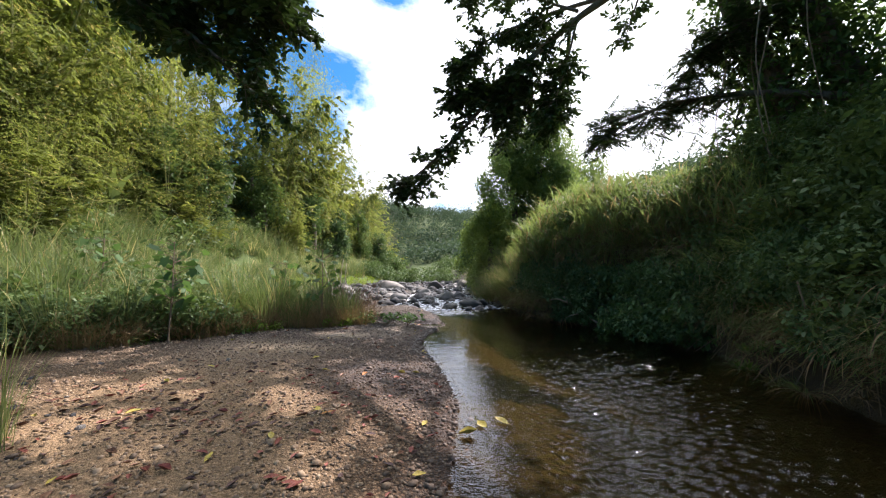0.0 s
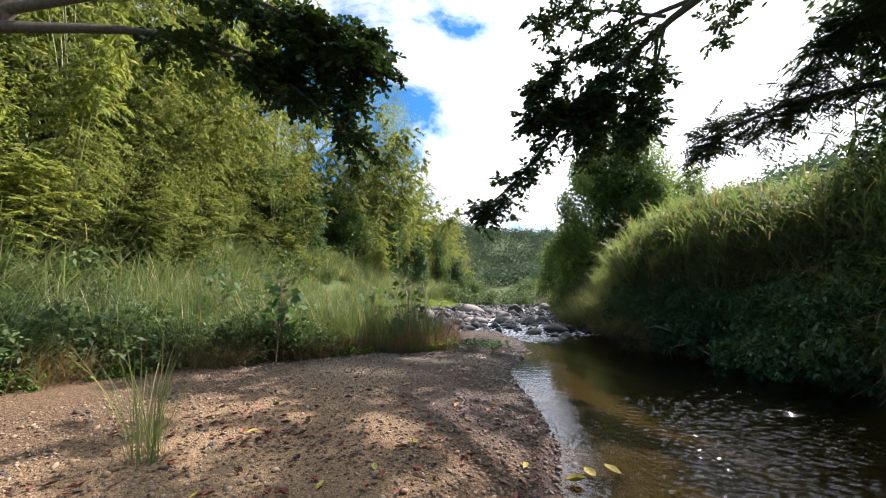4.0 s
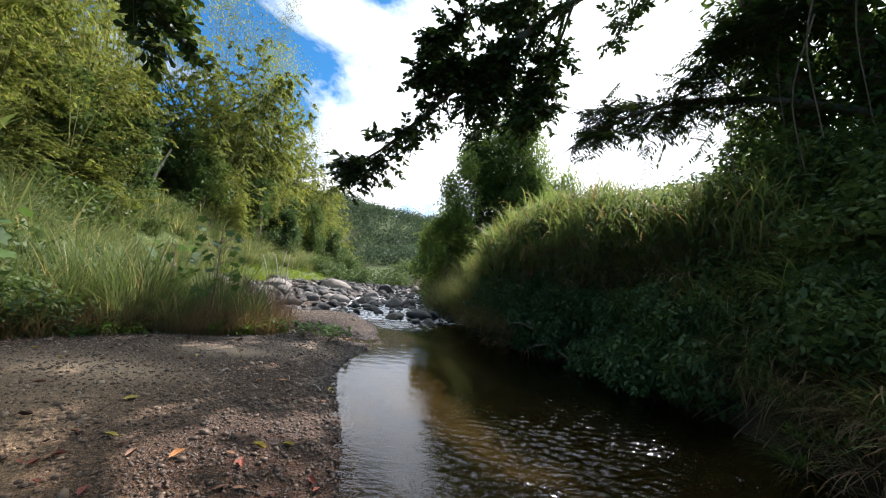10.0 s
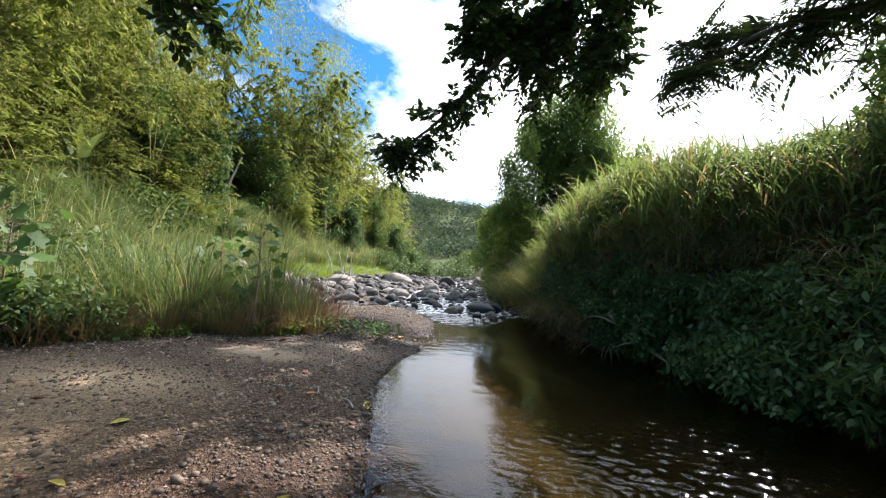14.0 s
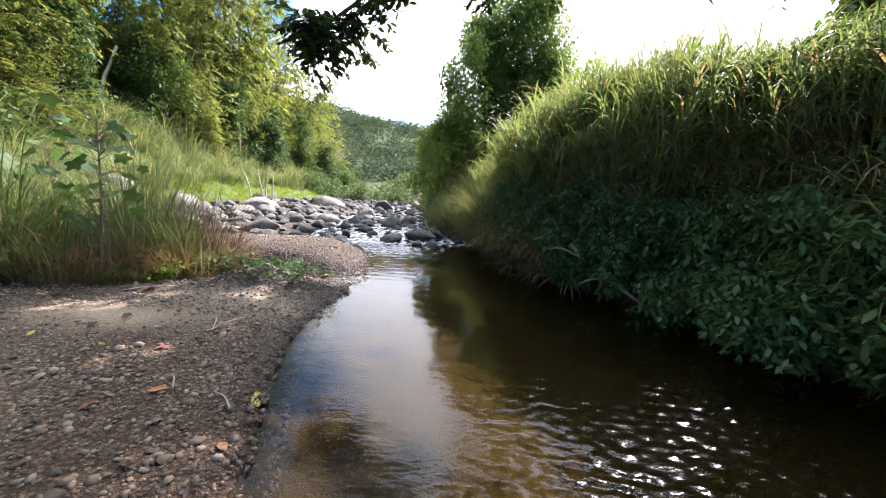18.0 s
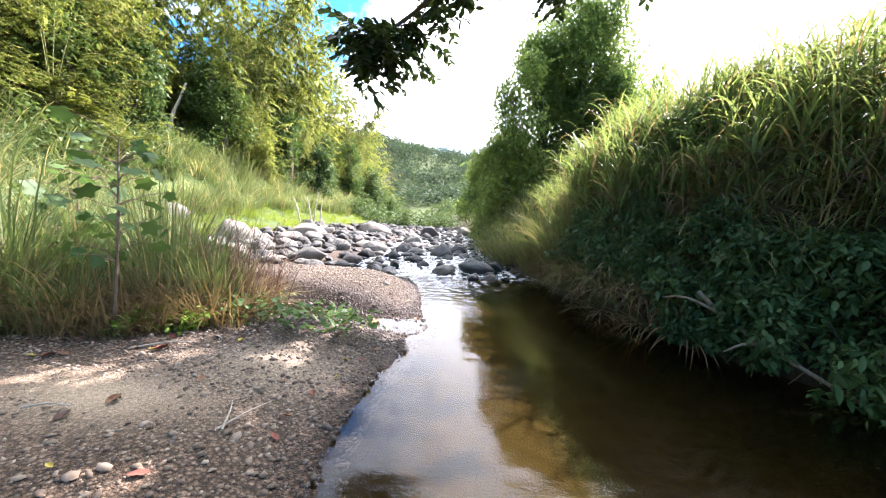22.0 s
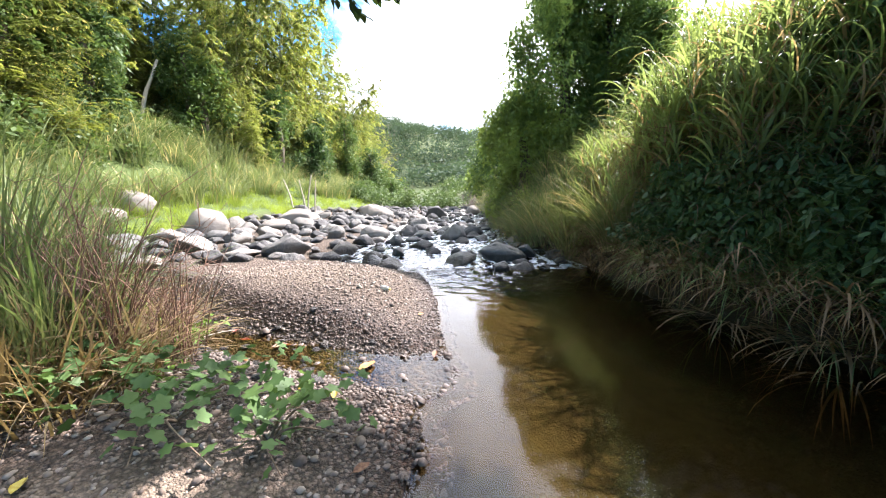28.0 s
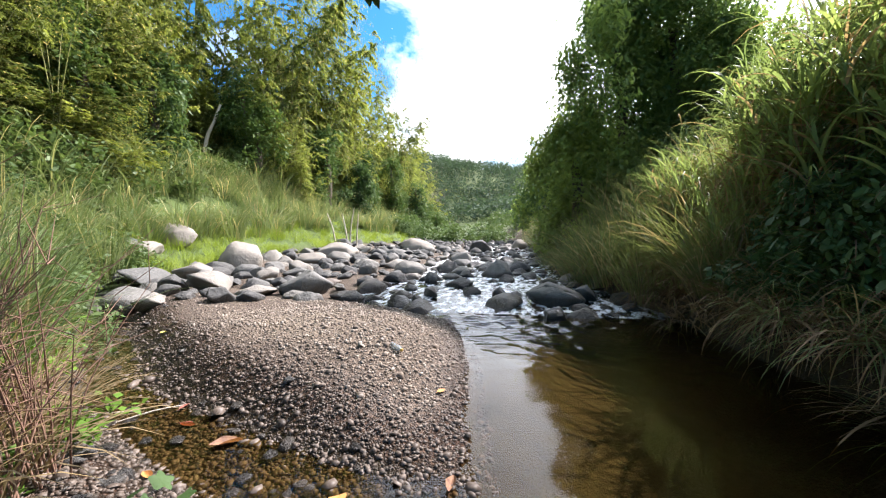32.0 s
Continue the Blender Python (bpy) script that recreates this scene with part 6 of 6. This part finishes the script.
SAY = {"red": "dry red-brown fallen leaf lying on the gravel", "brown": "curled dry brown fallen leaf lying on the gravel", "yellow": "bright yellow fallen leaf lying on the gravel",
       "orange": "dry orange fallen leaf lying on the gravel", "dark": "dark rotting fallen leaf lying on the gravel"}


def litter(x, y, c, size):
    """One more leaf of the litter that nobody could count."""
    v, q = arrays(FALLEN_ME[c][r_leaf.randrange(3)])
    m = np.array(pose(x, y, ground_at(x, y) + 0.015, r_leaf.uniform(-14, 14), r_leaf.uniform(-14, 14), r_leaf.uniform(0, 360)))
    joined.setdefault(("leaf_litter", "dark red and brown dead leaves drifted on the gravel", "leaf litter"), []).append((size * v @ m[:3, :3].T + m[:3, 3], q, FALLEN[c]))


def fallen_leaf(x, y, c, size, z=None, label="", curl=None):
    root = thing("fallen_leaf", label or SAY[c], "leaf", group="fallen leaves", me=None)
    part("blade", FALLEN_ME[c][r_leaf.randrange(3) if curl is None else curl], root)
    part("stalk", STALK[c], root)
    root.location = (x, y, (ground_at(x, y) if z is None else z) + 0.02)
    root.rotation_euler = (r_leaf.uniform(-0.2, 0.2), r_leaf.uniform(-0.25, 0.25), r_leaf.uniform(0, 6.28))
    root.scale = (size, size, size)


for x, y, c in [(-2.07, 2.97, "yellow"), (-1.59, 3.15, "red"), (-1.48, 3.19, "red"), (-1.29, 3.38, "yellow"), (-2.7, 4.21, "yellow"), (-1.01, 3.74, "yellow"), (-0.66, 3.82, "red"),
                (0.27, 3.47, "yellow"), (-0.47, 3.05, "red"), (-0.67, 3.13, "red"), (0.19, 4.4, "yellow"), (-0.88, 4.36, "yellow"), (-3.22, 5.22, "yellow"), (-3.43, 3.94, "yellow"),
                (-2.71, 3.3, "red"), (-3.08, 4.26, "brown"), (-2.25, 3.23, "brown"), (-0.34, 4.25, "red"), (-1.29, 3.8, "brown"), (-0.73, 4.25, "orange"), (-1.43, 5.93, "yellow"),
                (-1.9, 6.72, "yellow"), (-4.53, 7.42, "yellow"), (-0.79, 5.72, "orange"), (-0.36, 6.08, "yellow"), (-0.18, 6.23, "yellow"), (-2.94, 6.88, "brown"), (-2.51, 6.01, "dark"),
                (-3.18, 5.99, "yellow"), (-2.73, 8.0, "brown"), (-2.3, 6.14, "dark"), (-0.91, 7.98, "orange"), (-2.11, 9.27, "dark"), (-3.46, 10.2, "red"), (-2.74, 10.51, "red"),
                (-2.59, 10.21, "red"), (-2.09, 9.23, "brown"), (-0.91, 9.44, "brown"), (-0.88, 9.83, "red"), (-0.87, 9.19, "red"), (-2.22, 9.0, "dark"), (-3.31, 9.8, "red"), (-3.24, 9.87, "brown"),
                (-4.56, 10.84, "orange"), (-2.74, 13.14, "red"), (-2.49, 12.93, "red"), (-0.72, 13.7, "orange"), (-4.44, 14.45, "yellow"), (-2.1, 12.3, "orange"), (-0.42, 12.62, "brown")]:
    fallen_leaf(x, y, c, r_leaf.uniform(0.08, 0.13))
fallen_leaf(-0.99, 12.33, "orange", 0.2, 0.0, "large dry orange leaf lying at the foot of the gravel bar", 0)
fallen_leaf(-2.0, 12.76, "brown", 0.2)
for i in range(290):
    y = 2.4 + 3.6 * r_leaf.random() ** 1.2
    x = float(np.interp(y, LEFT_Y, LEFT_X)) - 0.1 - 4.6 * r_leaf.random()
    (fallen_leaf if i < 170 else litter)(x, y, r_leaf.choice(["red", "red", "brown", "brown", "dark", "dark"]), r_leaf.uniform(0.05, 0.1))
# drift of dead leaves left by the last high water
for i in range(70):
    litter(r_leaf.gauss(-2.6, 0.7), r_leaf.gauss(4.25, 0.22), r_leaf.choice(["red", "brown", "dark", "dark"]), r_leaf.uniform(0.07, 0.12))
for i in range(46):
    y = r_leaf.uniform(6, 11.8)
    x = float(np.interp(y, LEFT_Y, LEFT_X)) - 0.15 - 4.2 * r_leaf.random()
    fallen_leaf(x, y, r_leaf.choice(["red", "brown", "brown", "dark", "yellow"]), r_leaf.uniform(0.06, 0.11))
for x, y in ((0.62, 4.29), (0.75, 4.5), (0.95, 4.6), (-0.3, 8.1)):
    fallen_leaf(x, y, "yellow", 0.17, 0.0, "yellow leaf floating at the water's edge")

# ---- larger stones on the shore and in the side channel ----
STONES = [rock_mesh(50 + i, 2, 0.6) for i in range(6)]
for i in range(260):
    if i < 150:
        t = r_leaf.random()
        k = min(int(t * 4), 3) + 1
        (ax, ay), (bx, by) = CHANNEL[k], CHANNEL[k + 1]
        s = r_leaf.random()
        x, y = ax + (bx - ax) * s + r_leaf.gauss(0, 0.32), ay + (by - ay) * s + r_leaf.gauss(0, 0.32)
        w = 0.04 + 0.12 * r_leaf.random() ** 2.5
    elif i < 215:
        x, y = r_leaf.gauss(-2.5, 0.45), r_leaf.gauss(12.0, 0.3)
        w = 0.04 + 0.14 * r_leaf.random() ** 2
    else:
        y = r_leaf.uniform(2.6, 6.5)
        x = -2.6 - 2.8 * r_leaf.random()
        w = 0.04 + 0.08 * r_leaf.random() ** 2
    st = thing("stone", "smooth grey-brown river stone lying in the gravel", "stone", group="shore stones", me=STONES[i % 6])
    st.location = (x, y, max(ground_at(x, y), -0.04) + w * 0.12)
    st.rotation_euler = (r_leaf.uniform(-0.3, 0.3), r_leaf.uniform(-0.3, 0.3), r_leaf.uniform(0, 6.28))
    st.scale = (w, w, w * 0.9)

# sticks on the gravel
for x, y, a, ln in ((-2.4, 9.05, 0.2, 0.3), (-1.15, 9.3, 1.2, 0.45), (-1.25, 9.25, 2.0, 0.4), (-2.9, 13.0, 0.9, 0.5), (-3.2, 12.8, 0.5, 0.6), (-0.9, 8.1, 2.2, 0.2), (-2.6, 10.3, 0.4, 0.5), (-0.5, 8.0, 2.4, 0.3)):
    z = ground_at(x, y) + 0.025
    dx, dy = math.cos(a) * ln / 2, math.sin(a) * ln / 2
    dead_limb("stick", [(x - dx, y - dy, z), (x + 0.02, y, z + 0.03), (x + dx, y + dy, z + 0.01)], 0.008, 0.004, "thin dry stick lying on the gravel", M_DEADWOOD, 7)["group"] = "sticks"

# plastic bottle on the gravel bar
k_b = Mat("clear_plastic", 0.15, 0.5)
k_b.p.inputs["Base Color"].default_value = (0.75, 0.8, 0.8, 1)
k_b.p.inputs["Transmission Weight"].default_value = 0.7
k_c = plain("bottle_cap", (0.5, 0.3, 0.05), (0.6, 0.4, 0.1), 5.0, 0.4, 0.05)
bottle = thing("plastic_bottle", "crushed clear plastic bottle lying on the gravel bar", "bottle")
part("body", mesh_of("body", *tube(np.array([(-0.1, 0, 0), (-0.095, 0, 0), (-0.04, 0, 0), (0.0, 0, 0), (0.05, 0, 0), (0.075, 0, 0), (0.085, 0, 0)]), [0.005, 0.03, 0.031, 0.027, 0.031, 0.016, 0.013], 12), k_b.m), bottle)
part("cap", mesh_of("cap", *tube(np.array([(0.083, 0, 0), (0.084, 0, 0), (0.1, 0, 0), (0.101, 0, 0)]), [0.003, 0.015, 0.015, 0.003], 12), k_c), bottle, "yellow bottle cap")
bottle.location, bottle.rotation_euler = (-1.25, 14.1, ground_at(-1.25, 14.1) + 0.03), (0.0, 0.03, -0.7)
finish_stuff()
